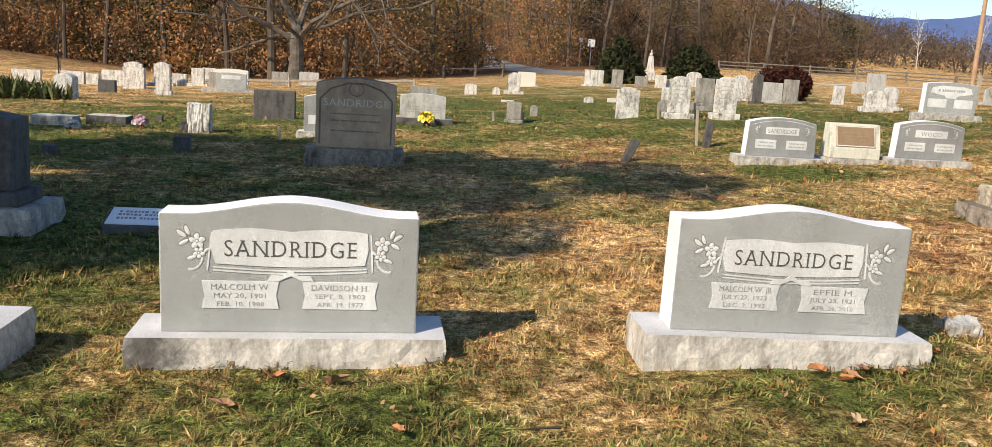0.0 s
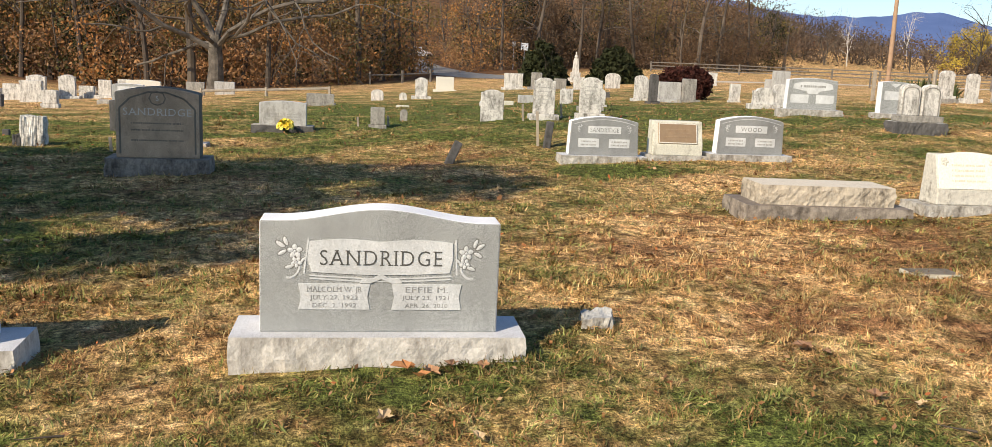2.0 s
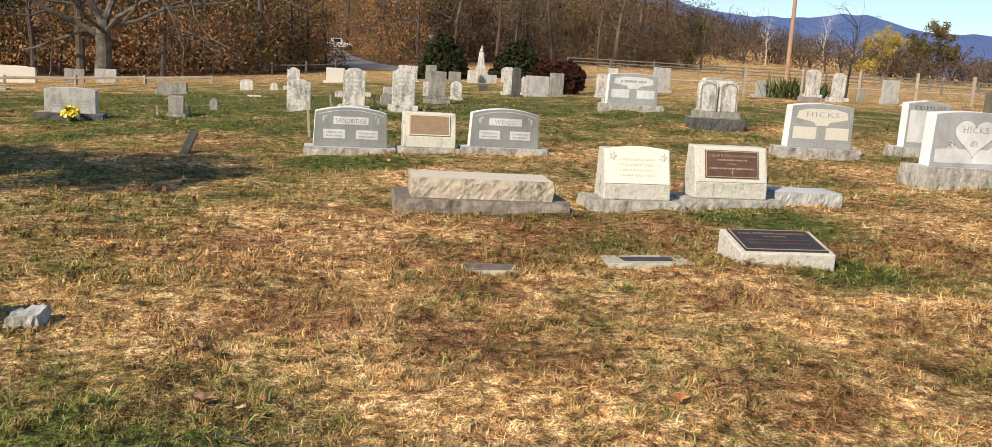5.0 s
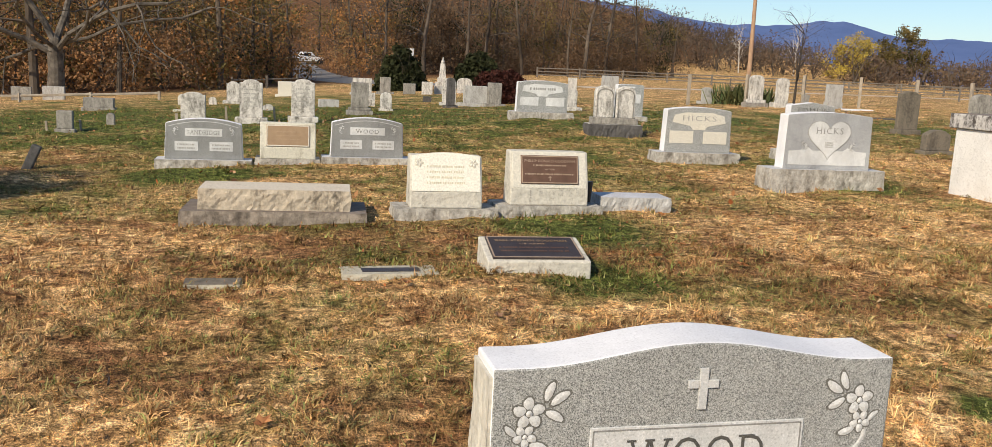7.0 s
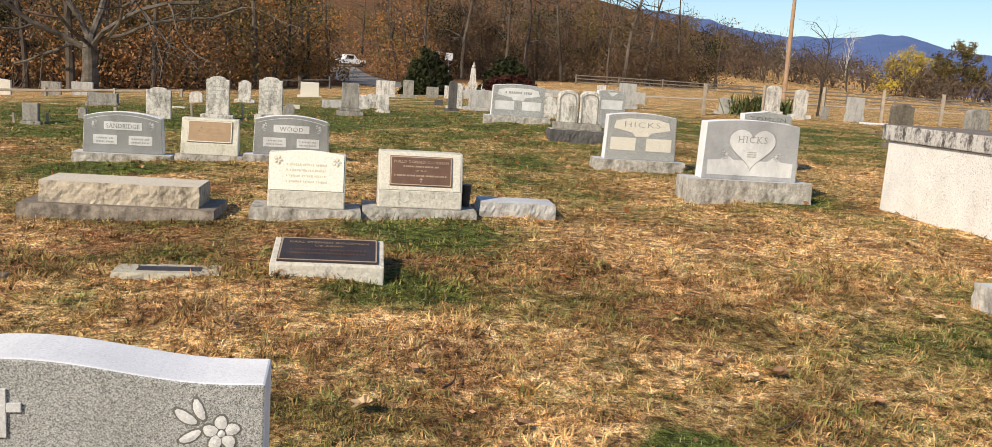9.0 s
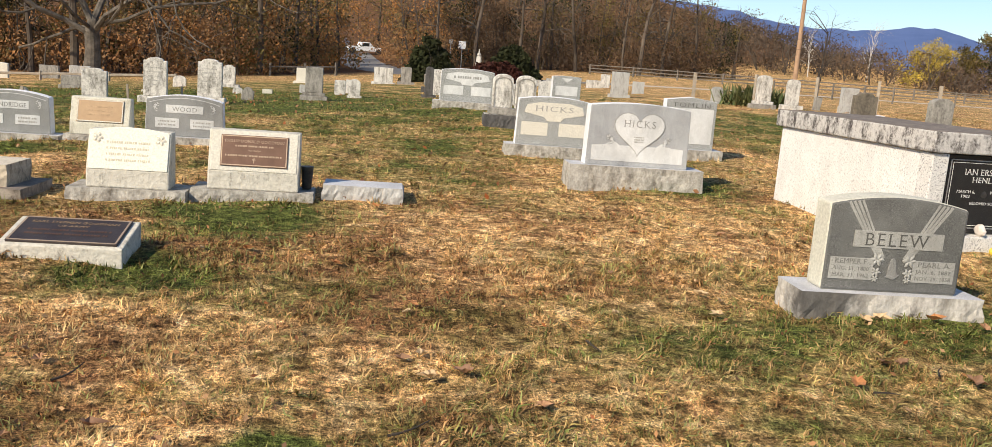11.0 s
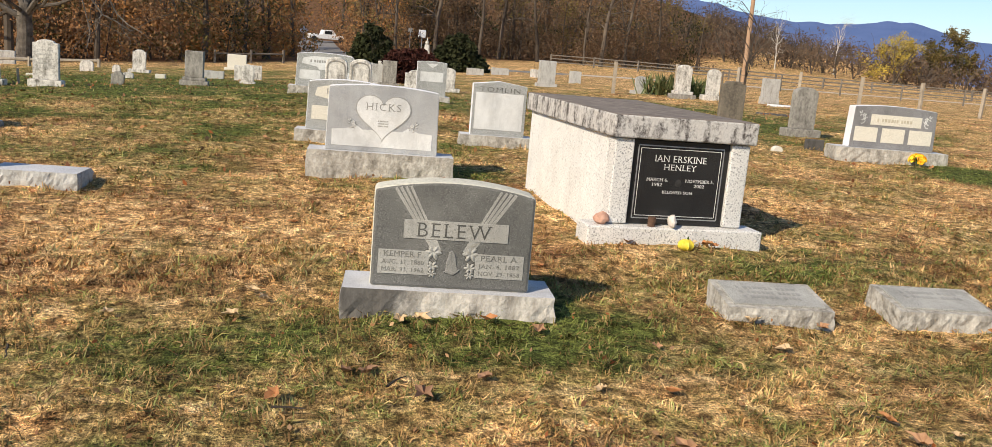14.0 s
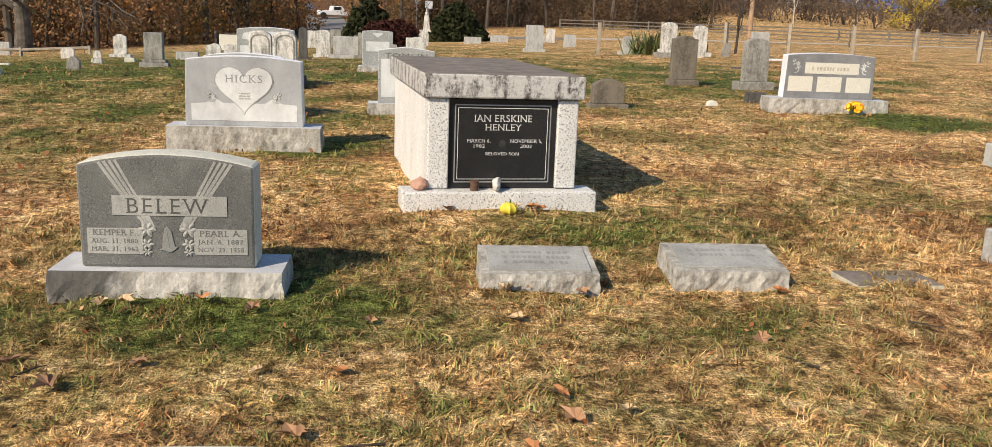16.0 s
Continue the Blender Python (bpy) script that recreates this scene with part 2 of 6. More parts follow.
LEAF_WOODS = drift("autumn woodland leaves", ((0.15, 0.1, 0.055), (0.28, 0.165, 0.075), (0.19, 0.155, 0.07), (0.47, 0.21, 0.07), (0.26, 0.17, 0.085), (0.17, 0.145, 0.06), (0.52, 0.23, 0.07)), 0.13, 0.12)
LEAF_OLIVE = drift("olive leaves", ((0.06, 0.062, 0.026), (0.12, 0.105, 0.04), (0.22, 0.155, 0.055), (0.09, 0.085, 0.034)), 0.2, 0.14)
LEAF_BRUSH = drift("rust coloured brush", ((0.15, 0.1, 0.065), (0.28, 0.17, 0.092), (0.42, 0.21, 0.09), (0.21, 0.145, 0.085), (0.46, 0.21, 0.075)), 0.11, 0.12)
LEAF_DUN = drift("dun twigs and leaves", ((0.08, 0.06, 0.044), (0.15, 0.1, 0.066), (0.22, 0.135, 0.075), (0.12, 0.085, 0.06), (0.27, 0.14, 0.065)), 0.1)
LEAF_FAR = drift("grey brown far scrub", ((0.085, 0.064, 0.05), (0.14, 0.1, 0.074), (0.19, 0.13, 0.085), (0.11, 0.08, 0.06), (0.16, 0.13, 0.07)), 0.05)
LEAF_YELLOW = island("yellow leaves", (0.6, 0.42, 0.06), (0.45, 0.34, 0.07), (0.34, 0.28, 0.07))
LEAF_EVERGREEN = island("evergreen needles", (0.02, 0.026, 0.009), (0.036, 0.042, 0.014), (0.028, 0.03, 0.012))
LEAF_YUCCA = island("yucca leaves", (0.06, 0.085, 0.03), (0.11, 0.13, 0.05), (0.2, 0.19, 0.08))
LEAF_RED = island("dark red leaves", (0.05, 0.014, 0.01), (0.075, 0.022, 0.014), (0.035, 0.014, 0.01))
LEAF_FALLEN = island("fallen leaves", (0.36, 0.15, 0.055), (0.42, 0.22, 0.1), (0.25, 0.12, 0.06), (0.5, 0.32, 0.17), (0.16, 0.08, 0.045), (0.38, 0.12, 0.04))
ASPHALT = plain("worn asphalt", (0.16, 0.155, 0.15), (0.24, 0.23, 0.22), 2)
DIRT_ROAD = plain("pale gravel track", (0.5, 0.42, 0.33), (0.62, 0.54, 0.44), 1.5)
WHITE_PAINT = plain("white paint", (0.7, 0.7, 0.7), (0.82, 0.82, 0.82), 5, 0.5)
DARK_GLASS = plain("dark vehicle glass", (0.02, 0.022, 0.025), (0.03, 0.032, 0.035), 3, 0.1)
RUBBER = plain("black rubber", (0.02, 0.02, 0.02), (0.035, 0.035, 0.035), 20, 0.9)
STEEL = plain("galvanised steel", (0.3, 0.3, 0.3), (0.45, 0.45, 0.45), 12, 0.5, 0.7)
YELLOW_PETAL = island("yellow petals", (0.85, 0.65, 0.05), (0.9, 0.8, 0.2), (0.75, 0.5, 0.03))
ORANGE_PETAL = island("orange petals", (0.85, 0.3, 0.02), (0.9, 0.5, 0.03), (0.8, 0.62, 0.05))
PINK_PETAL = island("pink petals", (0.7, 0.35, 0.42), (0.8, 0.75, 0.75), (0.35, 0.12, 0.3))
WHITE_PETAL = island("white petals", (0.75, 0.74, 0.7), (0.85, 0.84, 0.82))
STEM = plain("green stems", (0.03, 0.06, 0.02), (0.07, 0.11, 0.03), 30)
PINK_STONE = plain("pinkish stone", (0.42, 0.22, 0.15), (0.56, 0.34, 0.25), 25)
PALE_STONE = plain("pale quartz", (0.6, 0.54, 0.48), (0.74, 0.68, 0.62), 30)
GOURD = plain("yellow gourd", (0.65, 0.5, 0.03), (0.75, 0.62, 0.1), 30, 0.5)
VASE = plain("dark metal vase", (0.03, 0.03, 0.03), (0.07, 0.065, 0.06), 20, 0.5, 0.5)
RUST = plain("rusted can", (0.07, 0.04, 0.03), (0.14, 0.08, 0.05), 40, 0.8)


def lawn(name, blades):
    """Autumn turf: straw, green and brown patches."""
    s = Shade(name, 0.95, 0, 0.1)
    flat = s.scaled(1, 1, 0)
    straw = s.ramp(s.noise(6, 4, 0.7, flat), (0.3, (0.48, 0.245, 0.1)), (0.5, (0.71, 0.43, 0.185)), (0.7, (0.88, 0.615, 0.32)))
    green = s.ramp(s.noise(9, 3, 0.6, flat), (0.3, (0.055, 0.075, 0.018)), (0.7, (0.17, 0.19, 0.046)))
    brown = s.ramp(s.noise(14, 3, 0.6, flat), (0.3, (0.2, 0.095, 0.042)), (0.7, (0.46, 0.235, 0.105)))
    def near(places):
        out = None
        for x, y, r, k in places:
            d = s.t.nodes.new("ShaderNodeVectorMath")
            d.operation = "DISTANCE"
            s.put(d.inputs[0], flat)
            d.inputs[1].default_value = (x, y, 0)
            m = s.t.nodes.new("ShaderNodeMapRange")
            m.interpolation_type = "SMOOTHSTEP"
            s.put(m.inputs[0], d.outputs["Value"])
            m.inputs[1].default_value, m.inputs[2].default_value, m.inputs[3].default_value, m.inputs[4].default_value = r * 0.2, r, k, 0.0
            out = s.math("MAXIMUM", out, m.outputs[0]) if out else m.outputs[0]
        return out

    spots = near(GREEN_SPOTS)
    g = s.math("ADD", s.math("ADD", s.math("MULTIPLY", s.noise(0.55, 3, 0.6, flat), 0.75), s.math("MULTIPLY", s.noise(3.5, 3, 0.7, flat), 0.45)), spots)
    b = s.math("ADD", s.math("MULTIPLY", s.noise(0.8, 3, 0.65, s.scaled(1.1, 0.9, 0)), 0.6), s.math("MULTIPLY", s.noise(5, 3, 0.7, s.scaled(1, 1.2, 0)), 0.4))
    b = s.math("ADD", b, near(BROWN_SPOTS))
    if blades:
        r = s.math("SUBTRACT", s.geo.outputs["Random Per Island"], 0.5)
        g = s.math("MULTIPLY_ADD", r, 0.55, g)
        b = s.math("MULTIPLY_ADD", s.noise(900, 1), 0.35, s.math("SUBTRACT", b, 0.17))
    gm = s.ramp(g, (0.565, 0.0), (0.805, 1.0))
    bm_ = s.ramp(b, (0.48, 0.0), (0.6, 1.0))
    c = s.mix(gm, s.mix(bm_, straw, brown), green)
    c = s.mix(1.0, c, s.ramp(s.noise(12, 3, 0.65, flat), (0.36, 0.4), (0.5, 0.95), (0.64, 1.4)), "MULTIPLY")
    c = s.mix(1.0, c, s.ramp(s.noise(1.7, 4, 0.7, flat), (0.36, 0.72), (0.5, 1.0), (0.62, 1.18)), "MULTIPLY")
    if blades:
        own = s.geo.outputs["Random Per Island"]
        c = s.mix(1.0, c, s.ramp(own, (0.0, 0.4), (0.4, 0.95), (0.75, 1.35), (1.0, 1.6)), "MULTIPLY")
        pale = s.math("MULTIPLY", s.ramp(own, (0.72, 0.0), (1.0, 0.75)), s.math("SUBTRACT", 1.0, s.math("MULTIPLY", gm, 0.8)))
        c = s.mix(pale, c, (0.86, 0.68, 0.42))
    else:
        # dark flecks: thatch tone plus the shade between blades, put into the colour
        c = s.mix(1.0, c, s.ramp(s.noise(38, 4, 0.75, flat), (0.34, 0.24), (0.6, 1.2)), "MULTIPLY")
        fibre = None
        for sx, sy, k in ((150, 28, 0.0), (30, 140, 0.6), (110, 110, 0.0)):
            warp = s.mix(0.12, s.scaled(1, 1, 0), s.cells(9))
            n = s.t.nodes.new("ShaderNodeVectorMath")
            n.operation = "MULTIPLY"
            s.put(n.inputs[0], warp)
            n.inputs[1].default_value = (sx, sy, 1)
            f = s.ramp(s.noise(1.0, 2, 0.6, n.outputs[0]), (0.5, 0.0), (0.62, 1.0))
            fibre = s.math("MAXIMUM", fibre, f) if fibre else f
        c = s.mix(1.0, c, s.ramp(fibre, (0.0, 0.6), (1.0, 1.8)), "MULTIPLY")
        line = s.math("MULTIPLY_ADD", s.math("MAXIMUM", s.axis(0), -6.0), -1.25, s.axis(1))
        edge = s.math("MULTIPLY_ADD", s.noise(0.12, 3), 10.0, line)
        litter = s.ramp(s.noise(1.3, 4), (0.3, (0.07, 0.04, 0.025)), (0.7, (0.2, 0.1, 0.045)))
        c = s.mix(s.ramp(s.math("MULTIPLY", s.math("SUBTRACT", edge, 74.0), 0.1), (0.0, 0.0), (1.0, 1.0)), c, litter)
        s.bump(s.math("ADD", s.noise(45, 4, 0.8), s.math("MULTIPLY", s.noise(7, 3), 2.0)), 0.05, 0.8)
    return s.colour(c)


BROWN_SPOTS = ((6.3, 6.2, 2.4, 0.1), (8.6, 5.9, 1.6, 0.1), (8.8, 4.6, 1.2, 0.06), (2.8, 12.8, 2.0, 0.06), (12.4, 2.5, 1.4, 0.07), (5.0, 4.6, 1.6, 0.06))
GREEN_SPOTS = ((-0.6, 3.0, 2.4, 0.2), (1.9, 3.4, 1.7, 0.2), (-3, 7, 5, 0.22), (12.6, 4.4, 1.2, 0.17), (14.2, 5.3, 1.6, 0.15), (11.3, 3.9, 1.0, 0.18), (13.5, 4.2, 0.9, 0.16), (11.6, 2.7, 1.3, 0.16), (12.5, 3.3, 0.8, 0.1), (13.3, 2.9, 1.2, 0.13), (3.2, 3.0, 1.4, 0.15), (1.0, 2.9, 1.0, 0.15), (14.8, 4.2, 0.9, 0.1), (4.8, 10.9, 1.3, 0.3), (12.9, 9.5, 1.2, 0.3),
               (20.8, 11.6, 1.6, 0.28), (9.0, 2.75, 0.32, 0.5), (8.3, 7.0, 1.4, 0.22), (5, 24, 18, 0.24), (-6, 16, 12, 0.2), (18, 22, 12, 0.19), (10, 14, 6, 0.12), (8, 42, 22, 0.12), (2.5, 9, 3, 0.1), (7.9, 5.0, 0.7, 0.25))
TURF = lawn("turf", False)
BLADES = lawn("grass blades", True)


# ---- building helpers ----
def part(name, bm, material, parent=None, label="", m=None):
    """Links a bmesh as one mesh object under a thing or a part."""
    me = bpy.data.meshes.new(name)
    bm.to_mesh(me)
    bm.free()
    for mt in material if isinstance(material, tuple) else (material,):
        me.materials.append(mt)
    ob = new(name, me)
    ob.parent = parent
    if m is not None:
        ob.matrix_basis = m
    if label:
        ob["label"] = label
    return ob


def raw(name, verts, faces, material, parent=None):
    me = bpy.data.meshes.new(name)
    me.from_pydata(verts, [], faces)
    me.materials.append(material)
    ob = new(name, me)
    ob.parent = parent
    return ob


def thing(name, x, y, rz, label, category, group="", sink=0.0, tilt=(0, 0)):
    ob = new(name)
    ob.empty_display_size = 0.1
    ob.matrix_basis = pose(x, y, float(ground(x, y)) - sink, tilt[0], tilt[1], rz)
    return tagged(ob, label, category, group)


def prism(poly, a, b, axis="y", bevel=0.006):
    """poly: the outline, extruded from a to b along the axis (y: outline in x and z; x: outline in y and z; z: outline in x and y)."""
    bm = bmesh.new()
    place = {"y": lambda p, q, s: (p, s, q), "x": lambda p, q, s: (s, p, q), "z": lambda p, q, s: (p, q, s)}[axis]
    ends = [[bm.verts.new(place(p, q, s)) for p, q in poly] for s in (a, b)]
    bm.faces.new(ends[0]), bm.faces.new(ends[1])
    for i in range(len(poly)):
        j = (i + 1) % len(poly)
        bm.faces.new((ends[0][i], ends[0][j], ends[1][j], ends[1][i]))
    bmesh.ops.recalc_face_normals(bm, faces=bm.faces)
    if bevel:
        edges = [e for e in bm.edges if e.is_manifold and e.calc_face_angle(0) > 0.5]
        bmesh.ops.bevel(bm, geom=edges, offset=bevel, segments=2, profile=0.5, affect="EDGES", clamp_overlap=True)
    return bm


def box(x0, x1, y0, y1, z0, z1, bevel=0.006):
    return prism([(x0, z0), (x1, z0), (x1, z1), (x0, z1)], y0, y1, "y", bevel)


def join(*bms):
    out = bms[0]
    for b in bms[1:]:
        me = bpy.data.meshes.new("join")
        b.to_mesh(me)
        out.from_mesh(me)
        b.free()
        bpy.data.meshes.remove(me)
    return out


def rock_block(x0, x1, y0, y1, z0, z1, rough=0.012, seed=0, cuts=9, top_flat=True):
    """A block with pitched, uneven sides and a sawn top."""
    bm = bmesh.new()
    nx, ny, nz = max(6, cuts * 3), max(3, cuts), 5

    def at(i, j, k):
        p = Vector((x0 + (x1 - x0) * i / nx, y0 + (y1 - y0) * j / ny, z0 + (z1 - z0) * k / nz))
        side = Vector(((i == nx) - (i == 0), (j == ny) - (j == 0), 0 if top_flat else (k == nz)))
        if side.length and (k < nz or not top_flat):
            q = p * 10 + Vector((seed * 3.7, seed * 1.3, 0))
            n = noise.noise(q) + 0.8 * noise.noise(q * 2.9) + 0.6 * abs(noise.noise(q * 6.1))
            p = p + side * (n * rough + rough * 0.4 * math.sin(math.pi * min(1, k / nz)))
        return p

    vs = {}

    def v(i, j, k):
        if (i, j, k) not in vs:
            vs[i, j, k] = bm.verts.new(at(i, j, k))
        return vs[i, j, k]

    for i in range(nx):
        for k in range(nz):
            bm.faces.new((v(i, 0, k), v(i + 1, 0, k), v(i + 1, 0, k + 1), v(i, 0, k + 1)))
            bm.faces.new((v(i, ny, k), v(i, ny, k + 1), v(i + 1, ny, k + 1), v(i + 1, ny, k)))
        for j in range(ny):
            f = bm.faces.new((v(i, j, nz), v(i + 1, j, nz), v(i + 1, j + 1, nz), v(i, j + 1, nz)))
            f.material_index = 1
            bm.faces.new((v(i, j, 0), v(i, j + 1, 0), v(i + 1, j + 1, 0), v(i + 1, j, 0)))
    for j in range(ny):
        for k in range(nz):
            bm.faces.new((v(0, j, k), v(0, j, k + 1), v(0, j + 1, k + 1), v(0, j + 1, k)))
            bm.faces.new((v(nx, j, k), v(nx, j + 1, k), v(nx, j + 1, k + 1), v(nx, j, k + 1)))
    bmesh.ops.recalc_face_normals(bm, faces=bm.faces)
    return bm


def outline(w, h, s, style, z0=0.0, taper=0.0):
    """Front outline of an upright stone: width, height at the crown, height at the shoulders."""
    n, top = 24, []
    for i in range(n + 1):
        a = -1 + 2 * i / n
        if style == "serp":
            f = 0.5 * (1 + math.cos(math.pi * min(1, abs(a) / 0.86)))
        elif style == "arch":
            f = 1 - a * a
        elif style == "round":
            f = math.sqrt(max(0, 1 - a * a))
        elif style == "peak":
            f = 1 - abs(a)
        else:
            f = 1.0
        top.append((a * (w / 2 - taper), s + (h - s) * f))
    if style == "shoulder":
        top = [(-w / 2 + taper, s)] + [(a * w * 0.36, s + (h - s) * (1 - a * a) ** 0.5) for a in [(-1 + i / 8) for i in range(17)]] + [(w / 2 - taper, s)]
    if style == "flat":
        top = [top[0], top[-1]]
    return [(-w / 2, z0), *top, (w / 2, z0)][::-1]


def slab(poly, d, bevel=0.006, split=True, y=0.0):
    """Upright stone: polished faces in slot 0, sawn top and ends in slot 1."""
    bm = prism(poly, y - d / 2, y + d / 2, "y", bevel)
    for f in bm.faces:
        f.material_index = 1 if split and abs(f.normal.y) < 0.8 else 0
    return bm


def lettering(parent, text, x, z, y, height, material, width=None, label="", spacing=1.05, up=None):
    """Cut roman letters on a face: baseline centre at x, z; the face at y. up: a matrix for tilted faces. Large letters are pieces of their own."""
    cu = bpy.data.curves.new("letters", "FONT")
    cu.body, cu.size, cu.align_x, cu.extrude, cu.space_character, cu.resolution_u = text, height / 0.7, "CENTER", 0.0012, spacing, 3
    cu.offset = -0.014 * height
    tmp = new("letters", cu)
    me = bpy.data.meshes.new_from_object(tmp)
    bpy.data.objects.remove(tmp)
    bpy.data.curves.remove(cu)
    xs = [v.co.x for v in me.vertices]
    sx = width / (max(xs) - min(xs)) if width else 1.0
    me.transform(Matrix.Diagonal((sx, 1, 1, 1)))
    bm = bmesh.new()
    bm.from_mesh(me)
    bpy.data.meshes.remove(me)
    bmesh.ops.remove_doubles(bm, verts=bm.verts, dist=1e-6)
    feet = []
    for e in bm.edges:
        a, b = sorted((v.co for v in e.verts), key=lambda c: c.x)
        if min(a.z, b.z) > 0.0006 and abs(a.y - b.y) < 0.004 * height and abs(a.z - b.z) < 1e-5 and b.x - a.x > 0.05 * height and any(abs(f.normal.z) < 0.5 for f in e.link_faces):
            low = abs(a.y) < 0.05 * height
            if low or a.y > 0.92 * height:
                short = b.x - a.x < 0.3 * height
                feet.append((a.x - 0.09 * height, (b.x + 0.09 * height) if short else a.x + 0.1 * height, a.y, a.y + (0.055 if low else -0.055) * height))
    for x0, x1, y0, y1 in feet:
        bmesh.ops.create_cube(bm, size=1.0, matrix=Matrix.Translation(((x0 + x1) / 2, (y0 + y1) / 2, 0.0002)) @ Matrix.Diagonal((x1 - x0, abs(y1 - y0), 0.0024, 1)))
    place = (up or Matrix.Identity(4)) @ pose(x, y, z, 90)
    if height < 0.044:
        ob = part("lettering", bm, material, parent, label, place)
        return tagged(ob, label or "small incised lettering", kind="stuff")
    todo, runs = set(bm.verts), []
    while todo:
        stack, isle = [todo.pop()], []
        while stack:
            v = stack.pop()
            isle.append(v)
            for e in v.link_edges:
                w = e.other_vert(v)
                if w in todo:
                    todo.remove(w)
                    stack.append(w)
        runs.append([min(v.co.x for v in isle), max(v.co.x for v in isle), isle])
    runs.sort(key=lambda r: r[0] - r[1])
    glyphs = []
    for x0, x1, isle in runs:
        home = [g for g in glyphs if g[0] < (x0 + x1) / 2 < g[1] and x1 - x0 < g[1] - g[0] + 0.2 * height]
        if not home:
            home = [g for g in glyphs if x0 < g[1] and x1 > g[0] and x1 - x0 < 0.5 * height]
        if home:
            home[0][2].extend(isle)
        else:
            glyphs.append([x0, x1, list(isle)])
    for x0, x1, isle in sorted(glyphs, key=lambda g: g[0]):
        keep = {v: i for i, v in enumerate(isle)}
        gm = bpy.data.meshes.new("letter")
        gm.from_pydata([tuple(v.co) for v in isle], [], [[keep[v] for v in f.verts] for f in bm.faces if f.verts[0] in keep])
        gm.materials.append(material)
        ob = new("letter", gm)
        ob.parent, ob.matrix_basis = parent, place
    bm.free()


def disc(bm, cx, cz, y, rx, rz, turn=0.0, thick=0.004, n=10, cut=True):
    """A small raised petal on a face that looks along -y, with a dark cut line round it."""
    if cut:
        k = len(bm.faces)
        disc(bm, cx, cz, y - 0.0005, rx * 1.22 + 0.001, rz * 1.25 + 0.001, turn, 0.0005, n, False)
        bm.faces.ensure_lookup_table()
        for f in bm.faces[k:]:
            f.material_index = 1
        y = y - 0.0018
    c, s = math.cos(turn), math.sin(turn)
    rim = []
    for i in range(n):
        a = 2 * math.pi * i / n
        p, q = rx * math.cos(a) * (1 - 0.25 * math.sin(a)), rz * math.sin(a)
        rim.append(bm.verts.new((cx + p * c - q * s, y, cz + p * s + q * c)))
    mid = bm.verts.new((cx, y - thick, cz))
    for i in range(n):
        bm.faces.new((rim[i], rim[(i + 1) % n], mid))


def ring(bm, pts, y, w, thick=0.003):
    """A raised line along pts (x, z) on a face that looks along -y."""
    for (x0, z0), (x1, z1) in zip(pts, pts[1:]):
        d = Vector((x1 - x0, z1 - z0))
        if d.length < 1e-6:
            continue
        n = Vector((-d.y, d.x)).normalized() * w / 2
        q = [(x0 + n.x, z0 + n.y), (x1 + n.x, z1 + n.y), (x1 - n.x, z1 - n.y), (x0 - n.x, z0 - n.y)]
        a = [bm.verts.new((p, y, r)) for p, r in q]
        b = [bm.verts.new((p, y - thick, r)) for p, r in q]
        bm.faces.new(b)
        for i in range(4):
            bm.faces.new((a[i], a[(i + 1) % 4], b[(i + 1) % 4], b[i]))


def spray(parent, cx, cz, y, size, side, material, label="carved flowers and leaves"):
    """A carved spray: two open five-petalled flowers, a bud, pointed leaves and a curled stem, all with dark cut edges."""
    bm = bmesh.new()
    for fx, fz, r, turn in ((-0.1 * side, 0.42, 0.4, 0.4), (-0.18 * side, -0.16, 0.3, 1.0)):
        for i in range(5):
            a = 2 * math.pi * i / 5 + turn
            disc(bm, cx + size * (fx + r * 0.6 * math.cos(a)), cz + size * (fz + r * 0.6 * math.sin(a)), y - 0.0002 * i, size * r * 0.4, size * r * 0.33, a, 0.0022)
        disc(bm, cx + size * fx, cz + size * fz, y - 0.002, size * r * 0.2, size * r * 0.2, 0, 0.003)
    for lx, lz, t, r in ((0.42, 0.95, 1.2, 0.25), (0.72, 0.78, 0.6, 0.27), (0.6, 0.34, -0.5, 0.25), (-0.6, -0.02, 2.4, 0.19), (0.2, -0.42, -0.3, 0.24)):
        disc(bm, cx + side * size * lx * 0.9, cz + size * lz, y, size * r, size * r * 0.42, t if side > 0 else math.pi - t, 0.0025)
    stem = [(cx + side * size * (-0.35 + 0.4 * (1 - math.cos(k * 0.3))), cz + size * (-0.4 - 0.62 * math.sin(k * 0.24))) for k in range(9)]
    ring(bm, stem, y, size * 0.12, 0.0012)
    ring(bm, [(p, q + size * 0.01) for p, q in stem], y - 0.001, size * 0.06, 0.002)
    return tagged(part("carving", bm, (material, INK), parent, label), kind="stuff")


def panel(parent, x0, x1, z0, z1, y, material, name="panel", label="", proud=0.004, notch=0.0):
    """A raised frosted panel on the front face, with ribbon-notched ends where notch is given."""
    zm, k = (z0 + z1) / 2, notch
    poly = [(x0, z0), (x1, z0), (x1 - k, zm), (x1, z1), (x0, z1), (x0 + k, zm)] if notch else [(x0, z0), (x1, z0), (x1, z1), (x0, z1)]
    return part(name, prism(poly, y - proud, y + 0.002, "y", 0.0012), material, parent, label)


